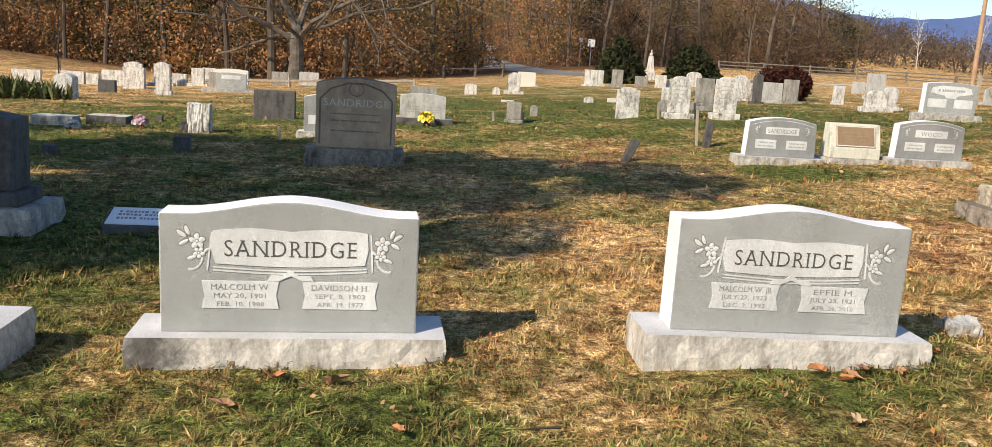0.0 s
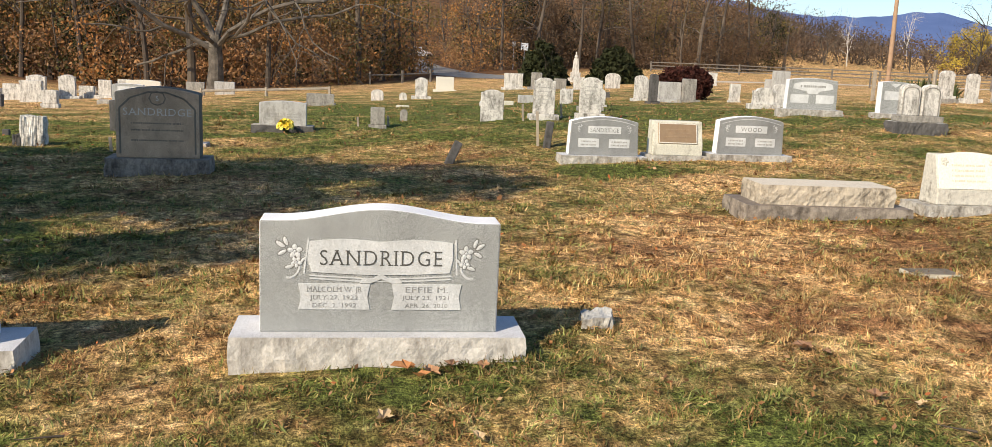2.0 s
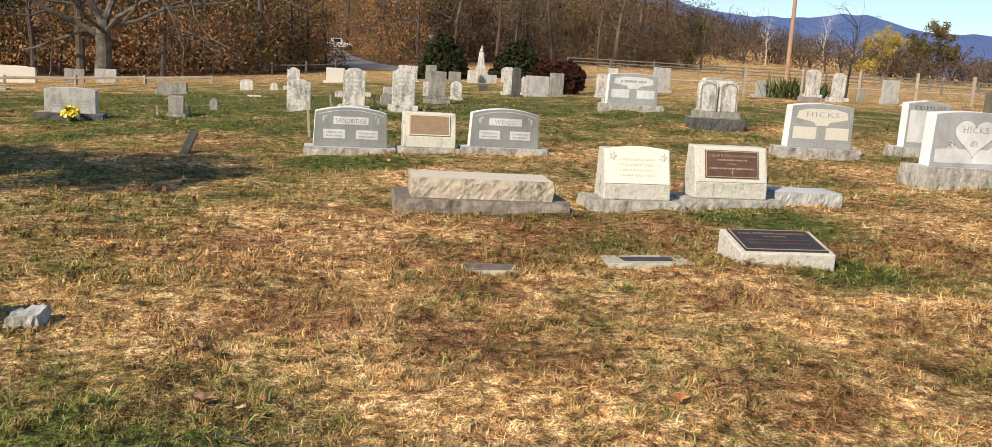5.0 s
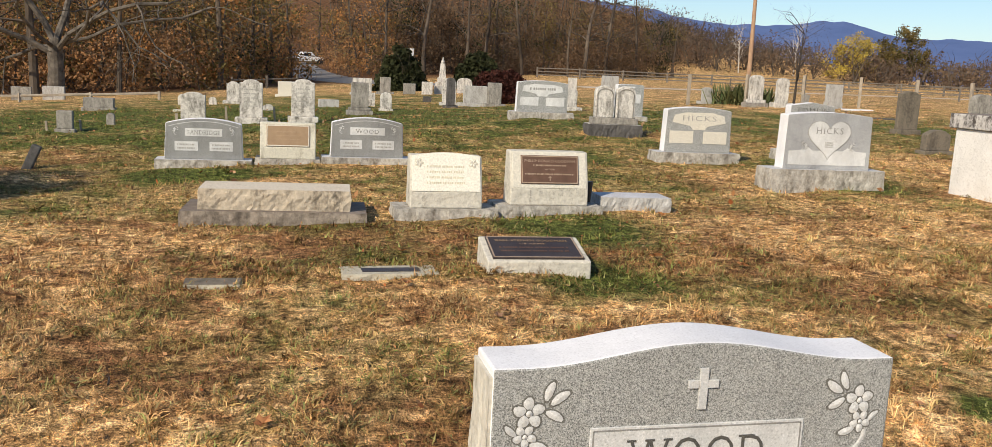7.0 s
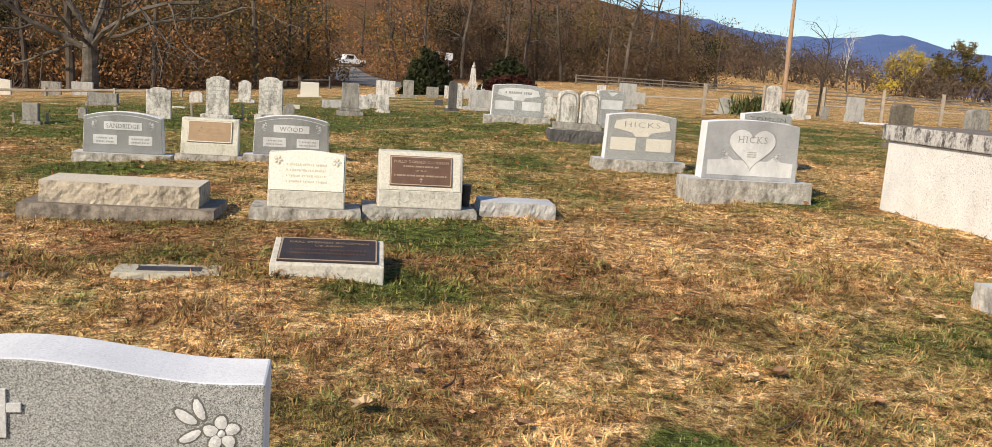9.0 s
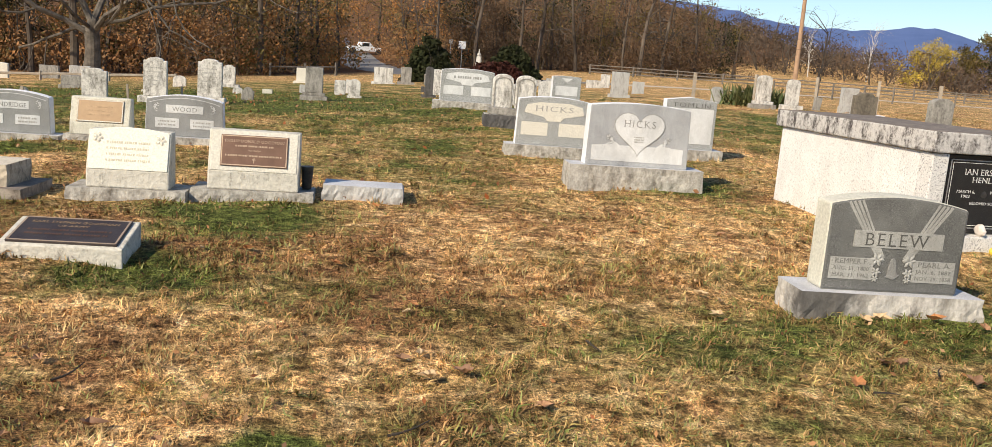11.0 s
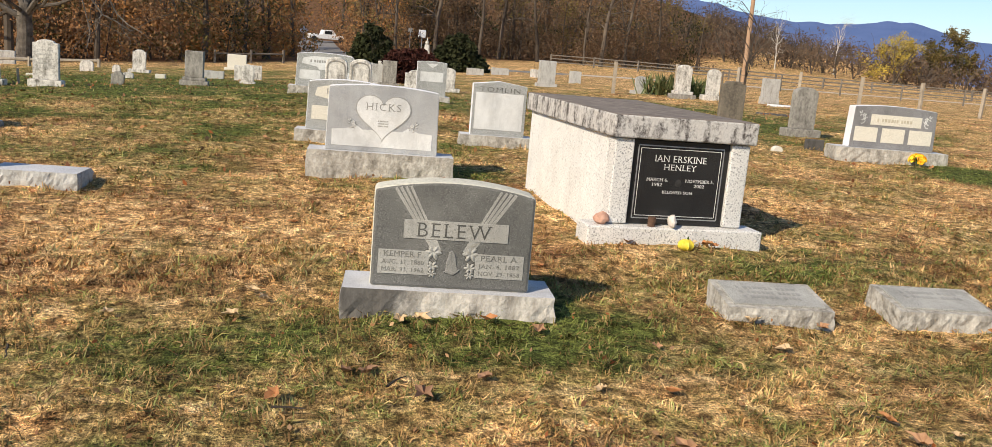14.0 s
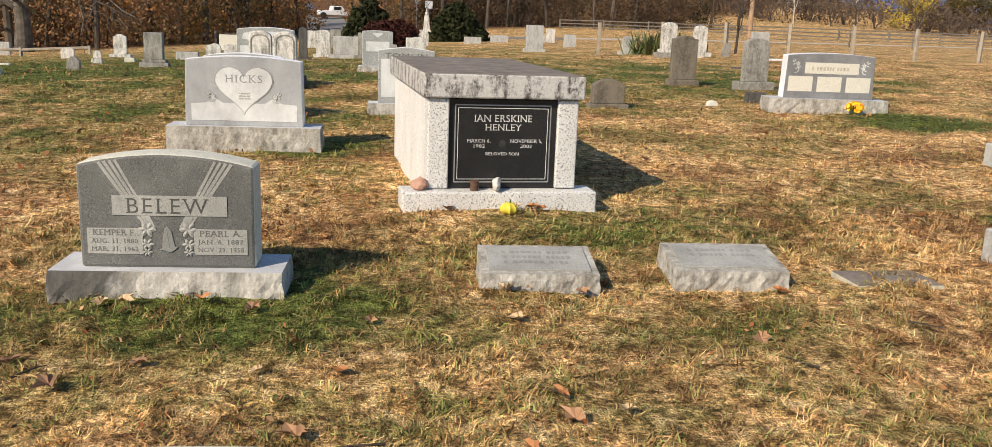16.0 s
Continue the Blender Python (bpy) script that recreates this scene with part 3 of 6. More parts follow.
def bars(parent, x0, x1, zs, y, h, material, label="worn inscription"):
    """Writing that time has made unreadable: broken bars."""
    bm = None
    for r, z in enumerate(zs):
        x = x0
        k = 0
        while x < x1 - 0.01:
            wd = (0.35 + 0.4 * abs(math.sin(173 * (x + z) + r))) * h
            if x + wd > x1:
                break
            b = box(x, x + wd, y - 0.0015, y + 0.001, z, z + h, 0)
            bm = join(bm, b) if bm else b
            x += wd + h * (0.3 if (k * 7 + r) % 6 else 0.9)
            k += 1
    if bm:
        return tagged(part("inscription", bm, material, parent, label), kind="stuff")


# ---- ground ----
def spaced(lo, near0, near1, hi, step, grow):
    mid = list(np.arange(near0, near1 + 1e-6, step))
    up, s = [mid[-1]], step
    while up[-1] < hi:
        s *= grow
        up.append(up[-1] + s)
    dn, s = [mid[0]], step
    while dn[-1] > lo:
        s *= grow
        dn.append(dn[-1] - s)
    return np.array(dn[:0:-1] + mid + up[1:])


gx, gy = spaced(-4500, -12, 30, 4500, 0.28, 1.13), spaced(-4500, -3, 20, 4500, 0.28, 1.1)
GX, GY = np.meshgrid(gx, gy)
GZ = ground(GX, GY) + relief(GX, GY) * (np.hypot(GX - 10, GY - 8) < 45)
nx_, ny_ = len(gx), len(gy)
idx = np.arange(nx_ * ny_).reshape(ny_, nx_)
quads = np.stack([idx[:-1, :-1], idx[:-1, 1:], idx[1:, 1:], idx[1:, :-1]], -1).reshape(-1, 4)
lawn_ob = raw("ground", np.stack([GX, GY, GZ], -1).reshape(-1, 3).tolist(), quads.tolist(), TURF)
for p in lawn_ob.data.polygons:
    p.use_smooth = True
tagged(lawn_ob, "patchy autumn cemetery lawn of straw and green turf", "lawn", kind="structure")


# ---- headstones near the path ----
def companion(x, y, names, left, right, label, rise=0.0, turn=0.0, lean=0.0):
    """Grey companion stone with an arched top on a pitched base; origin at the base's middle."""
    st = thing("headstone", x, y, turn, label, "headstone", "matching companion stones", tilt=(0, lean))
    part("base", rock_block(-0.685, 0.685, -0.18, 0.18, -0.12, 0.14, 0.009, x), (STAINED_END, BASE_TOP), st, "rock-pitched granite base")
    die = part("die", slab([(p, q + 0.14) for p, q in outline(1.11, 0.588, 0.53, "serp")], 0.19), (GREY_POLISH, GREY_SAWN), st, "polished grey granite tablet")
    y = -0.095
    ribbon = [(-0.32, 0.43)]
    ribbon += [(-0.32 + 0.64 * i / 16, 0.43 - 0.012 * math.sin(math.pi * i / 16)) for i in range(17)]
    ribbon += [(0.335, 0.5), (0.33, 0.575)]
    ribbon += [(0.33 - 0.66 * i / 16, 0.575 + 0.012 * abs(math.sin(2 * math.pi * i / 16))) for i in range(17)]
    ribbon += [(-0.34, 0.5)]
    ribbon = [(p, q + rise) for p, q in ribbon]
    part("name_panel", prism(ribbon, y - 0.004, y + 0.002, "y", 0), FROST, die, "frosted scroll-shaped name panel")
    trim = bmesh.new()
    for off in (0.016, 0.03):
        ring(trim, [(-0.33 + 0.66 * i / 16, 0.43 + rise - off - 0.014 * math.sin(math.pi * i / 16)) for i in range(17)], y, 0.006)
    ring(trim, [(-0.355, 0.42), (-0.335, 0.59)], y, 0.007), ring(trim, [(0.355, 0.42), (0.345, 0.59)], y, 0.007)
    crest = [(-0.1, 0.378), (-0.05, 0.378), (0.0, 0.4), (0.05, 0.378), (0.1, 0.378), (0.085, 0.402), (0.035, 0.4), (0.0, 0.428), (-0.035, 0.4), (-0.085, 0.402)]
    part("crest", prism(crest, y - 0.006, y + 0.002, "y", 0), FROST, die, "small carved gable crest")
    part("border", trim, FROST, die, "carved scroll border")
    spray(die, -0.405, 0.49 + rise, y, 0.088, -1, FROST), spray(die, 0.405, 0.49 + rise, y, 0.088, 1, FROST)
    for s, (nm, d0, d1) in ((-1, left), (1, right)):
        c = s * 0.215
        panel(die, c - 0.165, c + 0.165, 0.25, 0.375, y, FROST, "date_panel", "ribbon-ended frosted date panel", notch=0.012 * 1)
        lettering(die, nm, c, 0.336, y - 0.0045, 0.026, LETTER_SOFT, 0.25 * min(1, len(nm) / 10))
        lettering(die, d0, c, 0.3, y - 0.0045, 0.02, LETTER_SOFT, 0.22)
        lettering(die, d1, c, 0.262, y - 0.0045, 0.02, LETTER_SOFT, 0.2)
    lettering(die, names, 0, 0.463 + rise, y - 0.0045, 0.074, LETTER, 0.565, "incised family name with shade in its dark colour", 1.15)
    return st


companion(-0.515, 4.04, "SANDRIDGE", ("MALCOLM W.", "MAY 20, 1901", "FEB. 10, 1988"), ("DAVIDSON H.", "SEPT. 8, 1902", "APR. 19, 1977"), "grey granite companion headstone with arched white top on pitched base", 0.022, 3.0, -0.7)
companion(1.775, 4.09, "SANDRIDGE", ("MALCOLM W. JR", "JULY 27, 1922", "DEC. 2, 1992"), ("EFFIE M.", "JULY 23, 1921", "APR. 26, 2010"), "grey granite companion headstone with fallen leaves before its base")

wood = thing("headstone", 6.93, 1.66, 0, "grey granite headstone with carved cross and dogwood sprays", "headstone", sink=0.02)
part("base", rock_block(-0.66, 0.66, -0.19, 0.19, -0.1, 0.16, 0.012, 5), (GREY_ROCK, BASE_TOP), wood, "rock-pitched base")
wood_die = part("die", slab([(p, q + 0.16) for p, q in outline(1.06, 0.665, 0.612, "serp")], 0.18), (GREY_POLISH, GREY_SAWN), wood, "speckled grey tablet with sawn white top")
part("rough_end", rock_block(-0.539, -0.527, -0.085, 0.085, 0.17, 0.75, 0.006, 8), (LIGHT_ROCK, LIGHT_ROCK), wood_die, "rock-pitched end")
cross = join(box(-0.011, 0.011, -0.096, -0.089, 0.655, 0.76, 0.001), box(-0.04, -0.0115, -0.096, -0.089, 0.71, 0.73, 0.001), box(0.0115, 0.04, -0.096, -0.089, 0.71, 0.73, 0.001))
part("cross", cross, FROST, wood_die, "small raised frosted cross")
panel(wood_die, -0.285, 0.285, 0.42, 0.618, -0.09, FROST, "name_panel", "frosted name panel")
rim = bmesh.new()
ring(rim, [(-0.277, 0.428), (0.277, 0.428), (0.277, 0.61), (-0.277, 0.61), (-0.277, 0.428)], -0.0935, 0.004, 0.0012)
part("border", rim, LETTER_SOFT, wood_die, "fine incised border line")
lettering(wood_die, "WOOD", 0, 0.497, -0.0945, 0.09, LETTER, 0.36, "incised family name with shade in its dark colour", 1.1)
spray(wood_die, -0.43, 0.62, -0.09, 0.1, 1, FROST), spray(wood_die, 0.43, 0.62, -0.09, 0.1, -1, FROST)

# low stone close to the path, only its arched crown shows
low = thing("headstone", 12.83, 2.12, 0, "buff weathered headstone with a gently arched top", "headstone")
part("base", rock_block(-0.72, 0.72, -0.19, 0.19, -0.1, 0.12, 0.012, 6), (CONCRETE, CONCRETE), low)
part("die", slab([(p, q + 0.12) for p, q in outline(1.18, 0.28, 0.23, "arch")], 0.2, 0.015), (CONCRETE, CONCRETE), low, "arched buff tablet")

# stone with carved rays
bel = thing("headstone", 12.375, 4.73, -3, "weathered dark granite headstone with carved rays and pale ends", "headstone")
part("base", rock_block(-0.56, 0.56, -0.17, 0.19, -0.12, 0.135, 0.013, 9), (STAINED, BASE_TOP), bel, "rock-pitched base with a black stain")
bd = part("die", slab([(p, q + 0.135) for p, q in outline(0.845, 0.57, 0.515, "arch")], 0.2, 0.016), (DULL_FACE, PALE_OLD), bel, "dark tablet with lichened pale edges")
y_ = -0.1
for s in (-1, 1):
    for k in range(4):
        rays = bmesh.new()
        ring(rays, [(s * (0.315 - 0.026 * k), 0.662 + 0.004 * k), (s * (0.098 - 0.012 * k), 0.34)], y_, 0.016 - 0.001 * k, 0.002)
        part("ray", rays, WORN, bd, "carved light ray")
    fl = bmesh.new()
    for cz, r in ((0.33, 0.04), (0.255, 0.03), (0.215, 0.022)):
        for i in range(6):
            a = i * math.pi / 3
            disc(fl, s * 0.1 + 0.6 * r * math.cos(a), cz + 0.5 * r * math.sin(a), y_, r * 0.55, r * 0.3, a, 0.007)
    part("carving", fl, (WORN, LETTER), bd, "carved lilies")
panel(bd, -0.26, 0.29, 0.4, 0.5, y_, WORN, "name_panel", "pale name panel", 0.0045)
palms = [(-0.03, 0.225), (0.012, 0.213), (0.04, 0.232), (0.03, 0.26), (0.018, 0.325), (0.002, 0.345), (-0.014, 0.338), (-0.026, 0.285)]
part("relief", prism(palms, y_ - 0.005, y_ + 0.002, "y", 0.003), PALE_DULL, bd, "worn pointed relief carving")
cuff = bmesh.new()
ring(cuff, [(-0.04, 0.228), (-0.01, 0.243), (0.02, 0.225), (0.044, 0.246)], y_ - 0.003, 0.006, 0.003)
ring(cuff, [(-0.006, 0.335), (-0.001, 0.28), (0.006, 0.235)], y_ - 0.0035, 0.003, 0.003)
part("fold", cuff, LETTER_SOFT, bd, "dark carved fold lines")
panel(bd, -0.385, -0.12, 0.205, 0.335, y_, WORN, "date_panel"), panel(bd, 0.125, 0.385, 0.205, 0.335, y_, WORN, "date_panel")
lettering(bd, "BELEW", 0.0, 0.412, y_ - 0.005, 0.078, LETTER, 0.38, "incised family name with shade in its dark colour", 1.2)
for c, rows in ((-0.255, ("KEMPER F.", "AUG. 11, 1880", "MAR. 31, 1962")), (0.255, ("PEARL A.", "JAN. 6, 1887", "NOV. 29, 1958"))):
    for i, row in enumerate(rows):
        lettering(bd, row, c, 0.3 - 0.04 * i, y_ - 0.0045, 0.03 if i == 0 else 0.023, INK, 0.2 if i == 0 else 0.22)


# ---- raised tomb ----
tomb = thing("tomb", 14.234, 7.78, 3.8, "raised speckled granite tomb with black inscribed end panel", "tomb")
part("plinth", box(-0.735, 0.69, -1.37, -1.1, -0.12, 0.125, 0.012), SPECKLE, tomb, "low granite plinth")
part("side_wall", box(-0.545, -0.47, -1.095, 1.12, -0.12, 0.775, 0.006), WALL_WHITE, tomb, "white speckled side slab")
part("side_wall", box(0.47, 0.545, -1.095, 1.12, -0.12, 0.775, 0.006), WALL_WHITE, tomb, "white speckled side slab")
part("back_wall", box(-0.465, 0.465, 1.0, 1.1, -0.12, 0.775, 0.006), SPECKLE, tomb)
for s in (-1, 1):
    part("pillar", box(min(s * 0.398, s * 0.55), max(s * 0.398, s * 0.55), -1.265, -1.1, 0.13, 0.775, 0.01), SPECKLE, tomb, "speckled corner pillar")
blk = part("end_panel", box(-0.395, 0.395, -1.235, -1.18, 0.13, 0.772, 0.004), BLACK, tomb, "polished black granite panel")
for inset, wide in ((0.045, 0.009), (0.066, 0.004)):
    edge = bmesh.new()
    p, q = 0.395 - inset, 0.13 + inset
    ring(edge, [(-p, q), (p, q), (p, 0.905 - q), (-p, 0.905 - q), (-p, q)], -1.235, wide, 0.0015)
    part("border", edge, STEEL if wide > 0.005 else WHITE_CUT, blk, "fine pale border line")
for row, z, h, w in (("IAN ERSKINE", 0.612, 0.05, 0.42), ("HENLEY", 0.55, 0.046, 0.26), ("BELOVED SON", 0.37, 0.022, 0.245)):
    lettering(blk, row, 0, z, -1.2365, h, WHITE_CUT, w)
for row, x, z, w in (("MARCH 6,", -0.175, 0.462, 0.17), ("1982", -0.175, 0.425, 0.08), ("NOVEMBER 5,", 0.175, 0.462, 0.235), ("2002", 0.175, 0.425, 0.085)):
    lettering(blk, row, x, z, -1.2365, 0.025, WHITE_CUT, w)
seal = bmesh.new()
disc(seal, 0, 0.455, -1.235, 0.028, 0.028, 0, 0.003, 16, False)
part("emblem", seal, VASE, blk, "small dark round emblem")
cap = prism([(-0.585, -1.3), (0.585, -1.3), (0.585, 1.2), (-0.585, 1.2)], 0.78, 0.952, "z", 0.014)
for f in cap.faces:
    f.material_index = 1 if f.normal.z > 0.8 else 0
part("cap", cap, (SPECKLE_CAP, CAP_TOP), tomb, "rain-streaked granite lid")


def pebble(name, x, y, z, r, squash, material, label, category, seed):
    bm = bmesh.new()
    bmesh.ops.create_icosphere(bm, subdivisions=2, radius=r)
    for v in bm.verts:
        v.co *= 1 + 0.28 * noise.noise(v.co * (1.5 / r) + Vector((seed, 0, 0)))
        v.co = Vector((v.co.x * squash[0], v.co.y * squash[1], v.co.z * squash[2]))
    lo = min(v.co.z for v in bm.verts)
    ob = part(name, bm, material, None, "", pose(x, y, z - lo, 0, 0, seed * 40))
    return tagged(ob, label, category)


tz = float(ground(14.234, 7.78))
pebble("stone", 13.72, 6.47, tz + 0.118, 0.06, (1.25, 0.9, 0.8), PINK_STONE, "rounded pinkish stone on the tomb plinth", "stone", 1)
pebble("stone", 14.27, 6.46, tz + 0.118, 0.065, (1.3, 0.5, 0.85), PALE_STONE, "pale angular stone leaning on the black panel", "stone", 2)
can = bmesh.new()
bmesh.ops.create_cone(can, cap_ends=True, segments=16, radius1=0.03, radius2=0.031, depth=0.075)
tagged(part("can", can, RUST, None, "", pose(14.11, 6.46, tz + 0.16)), "small rusty can on the tomb plinth", "can")
gourd = bmesh.new()
bmesh.ops.create_uvsphere(gourd, u_segments=24, v_segments=10, radius=0.052)
for v in gourd.verts:
    a = math.atan2(v.co.y, v.co.x)
    k = 1 + 0.1 * math.cos(8 * a)
    v.co = Vector((v.co.x * k * 1.15, v.co.y * k * 1.15, v.co.z * 0.85))
gd = part("gourd", gourd, GOURD, None, "", pose(14.34, 6.3, float(ground(14.34, 6.3)) + 0.045))
tagged(gd, "small ribbed yellow gourd on the grass", "gourd")
stalk = bmesh.new()
bmesh.ops.create_cone(stalk, cap_ends=True, segments=6, radius1=0.008, radius2=0.005, depth=0.03)
part("stalk", stalk, STEM, gd, "", pose(0.01, 0, 0.05, 15))


# ---- grass-level markers ----
def bevel_marker(x, y, w, d, h0, h1, rz, label, face, body=GREY_ROCK, rows=3):
    st = thing("grave_marker", x, y, rz, label, "grave marker")
    blk_ = rock_block(-w / 2, w / 2, -d / 2, d / 2, -0.08, h0, 0.012, x, 8)
    for v in blk_.verts:
        if v.co.z > h0 - 1e-4:
            v.co.z += (h1 - h0) * (v.co.y + d / 2) / d
    part("block", blk_, (body, GREY_ROCK), st, "rock-pitched block")
    t = math.degrees(math.atan2(h1 - h0, d))
    up = pose(0, 0, (h0 + h1) / 2, t - 90)
    if face is not None:
        pl = part("panel", prism([(-w / 2 + 0.04, -d / 2 + 0.04), (w / 2 - 0.04, -d / 2 + 0.04), (w / 2 - 0.04, d / 2 - 0.04), (-w / 2 + 0.04, d / 2 - 0.04)], -0.01, 0.006, "y", 0.002), face, st, "", up)
        for i in range(rows):
            bars(pl, -w * 0.3, w * 0.3, (d * (0.18 - 0.17 * i) - 0.012,), -0.0105, 0.032, LETTER_SOFT)
    return st


bevel_marker(14.25, 4.74, 0.62, 0.38, 0.09, 0.15, -3, "low grey granite slant marker with a worn inscribed face", WORN)
bevel_marker(15.3, 4.74, 0.62, 0.38, 0.09, 0.15, -3, "low grey granite slant marker beside its twin", WORN, rows=2)
fm = thing("grave_marker", 16.22, 4.62, 0, "flat grey marker flush with the turf", "grave marker")
part("plate", rock_block(-0.25, 0.25, -0.15, 0.15, -0.06, 0.022, 0.008, 3), (CONCRETE, CAP_TOP), fm)
pm = thing("grave_marker", 7.575, 5.43, -2, "low pale marker with a dark bronze plate", "grave marker")
part("block", prism([(-0.2, -0.08), (0.2, -0.08), (0.2, 0.19), (-0.2, 0.1)], -0.35, 0.35, "x", 0.008), LIGHT_ROCK, pm, "pale rock-faced block")
up_ = pose(0, 0, 0.145, math.degrees(math.atan2(0.09, 0.4)) - 90)
pp = part("plate", prism([(-0.31, -0.175), (0.31, -0.175), (0.31, 0.175), (-0.31, 0.175)], -0.014, 0.004, "y", 0.003), BRONZE_DARK, pm, "dark bronze plate", up_)
fr = bmesh.new()
ring(fr, [(-0.3, -0.165), (0.3, -0.165), (0.3, 0.165), (-0.3, 0.165), (-0.3, -0.165)], -0.014, 0.01, 0.002)
part("border", fr, BRONZE_EDGE, pp)
for i, (row, w) in enumerate((("KARL STEPHEN GOODMAN", 0.5), ("US ARMY", 0.18))):
    lettering(pp, row, 0, 0.09 - 0.05 * i, -0.015, 0.026 - 0.006 * i, BRONZE_PALE, w)
bars(pp, -0.24, 0.24, (-0.02, -0.075), -0.015, 0.018, BRONZE)
qm = thing("grave_marker", 6.6, 5.42, 2, "sunken flat stone marker with a dark inset", "grave marker")
part("plate", rock_block(-0.31, 0.31, -0.12, 0.12, -0.06, 0.024, 0.01, 13), (CONCRETE, CONCRETE), qm)
part("inset", box(-0.18, 0.2, -0.06, 0.05, 0.018, 0.028, 0.003), BRONZE_DARK, qm, "dark metal inset")
q2 = thing("grave_marker", 5.5, 5.36, 0, "small flat dark marker sunk in turf", "grave marker")
part("plate", rock_block(-0.17, 0.17, -0.09, 0.09, -0.05, 0.012, 0.006, 14), (CONCRETE, BROWN_OLD), q2)
rk = thing("stone", 2.95, 4.45, -8, "squarish grey stone block in the grass", "stone", tilt=(8, -6))
part("block", rock_block(-0.08, 0.08, -0.065, 0.065, -0.08, 0.07, 0.016, 44, 4, False), (GREY_ROCK, GREY_OLD), rk)


# ---- the row in the middle distance ----
bn = thing("headstone", 5.87, 7.74, -3, "long low buff rock-faced stone on a grey base", "headstone")
part("base", rock_block(-0.77, 0.77, -0.34, 0.32, -0.1, 0.11, 0.01, 15), (BASE_MOTTLED, CAP_TOP), bn, "grey base")
part("die", rock_block(-0.63, 0.63, -0.25, 0.23, 0.11, 0.288, 0.011, 16, 14), (SANDY, SANDY_TOP), bn, "buff rock-faced block")


def slant(x, y, w, h, face, edge_label, label, wb, body, arch=0.0, rz=0):
    st = thing("headstone", x, y, rz, label, "headstone")
    part("base", rock_block(-wb / 2, wb / 2, -0.2, 0.22, -0.1, 0.08, 0.01, x), (GREY_ROCK, GREY_ROCK), st, "grey base")
    poly = [(-0.15, 0.08), (0.14, 0.08), (0.11, 0.08 + h), (-0.045, 0.08 + h), (-0.145, 0.08 + h * 0.3)]
    d = part("die", prism(poly, -w / 2, w / 2, "x", 0.012), body, st, edge_label)
    t = math.degrees(math.atan2(0.1, h * 0.7))
    return st, d, pose(0, -0.095, 0.08 + h * 0.65, -t)


cm, cmd, cup = slant(7.36, 7.79, 0.66, 0.47, None, "cream rock-faced slant stone", "cream limestone slant headstone with a bright face", 0.94, LIGHT_ROCK)
top = outline(0.63, 0.2, 0.165, "arch", -0.16)
part("face", prism(top, -0.008, 0.01, "y", 0.004), CREAM_FACE, cmd, "bright smooth cream face", cup)
for z in (0.06, 0.01, -0.04, -0.09):
    bx = bars(cmd, -0.18, 0.18, (z,), -0.0085, 0.018, FADED)
    bx.matrix_basis = cup
for s in (-1, 1):
    f_ = bmesh.new()
    for i in range(5):
        disc(f_, s * 0.25 + 0.022 * math.cos(i * 1.26), 0.1 + 0.022 * math.sin(i * 1.26), 0, 0.018, 0.012, i * 1.26, 0.006)
    part("carving", f_, (CREAM, FADED), cmd, "small carved corner flower", cup @ pose(0, -0.0085, 0))
pn, pnd, pup = slant(8.36, 7.9, 0.76, 0.5, None, "pale rock-faced slant stone", "pale slant headstone with a brown bronze plaque", 1.02, LIGHT_ROCK)
part("face", prism([(-0.36, -0.17), (0.36, -0.17), (0.36, 0.175), (-0.36, 0.175)], -0.006, 0.01, "y", 0.004), CREAM, pnd, "smooth pale face", pup)
plq = part("plaque", prism([(-0.28, -0.13), (0.28, -0.13), (0.28, 0.14), (-0.28, 0.14)], -0.018, -0.004, "y", 0.003), BRONZE, pnd, "brown bronze military plaque", pup)
fr = bmesh.new()
ring(fr, [(-0.27, -0.12), (0.27, -0.12), (0.27, 0.13), (-0.27, 0.13), (-0.27, -0.12)], -0.018, 0.008, 0.002)
ring(fr, [(0, -0.1), (0, -0.055)], -0.018, 0.007, 0.002), ring(fr, [(-0.014, -0.07), (0.014, -0.07)], -0.0181, 0.007, 0.002)
part("border", fr, BRONZE_EDGE, pnd, "raised border and small cross", pup)
lettering(pnd, "PHILLIP DONALD GOODMAN", 0, 0.075, -0.019, 0.024, BRONZE_EDGE, 0.49, up=pup)
lettering(pnd, "VIETNAM", 0, 0.0, -0.019, 0.014, BRONZE_EDGE, 0.1, up=pup)
bx = bars(pnd, -0.16, 0.16, (0.038,), -0.019, 0.014, BRONZE_EDGE)
bx.matrix_basis = pup
bx = bars(pnd, -0.24, 0.24, (-0.045,), -0.019, 0.014, BRONZE_EDGE)
bx.matrix_basis = pup
vs = bmesh.new()
bmesh.ops.create_cone(vs, cap_ends=True, segments=20, radius1=0.04, radius2=0.055, depth=0.2)
tagged(part("vase", vs, VASE, None, "", pose(8.8, 7.97, float(ground(8.8, 7.97)) + 0.18)), "dark metal flower vase beside the plaque stone", "vase")
ls = thing("grave_marker", 9.3, 8.08, -2, "low grey stone slab beside the plaque stone", "grave marker")
part("block", rock_block(-0.35, 0.35, -0.19, 0.19, -0.08, 0.125, 0.015, 17), (GREY_OLD, BASE_TOP), ls)


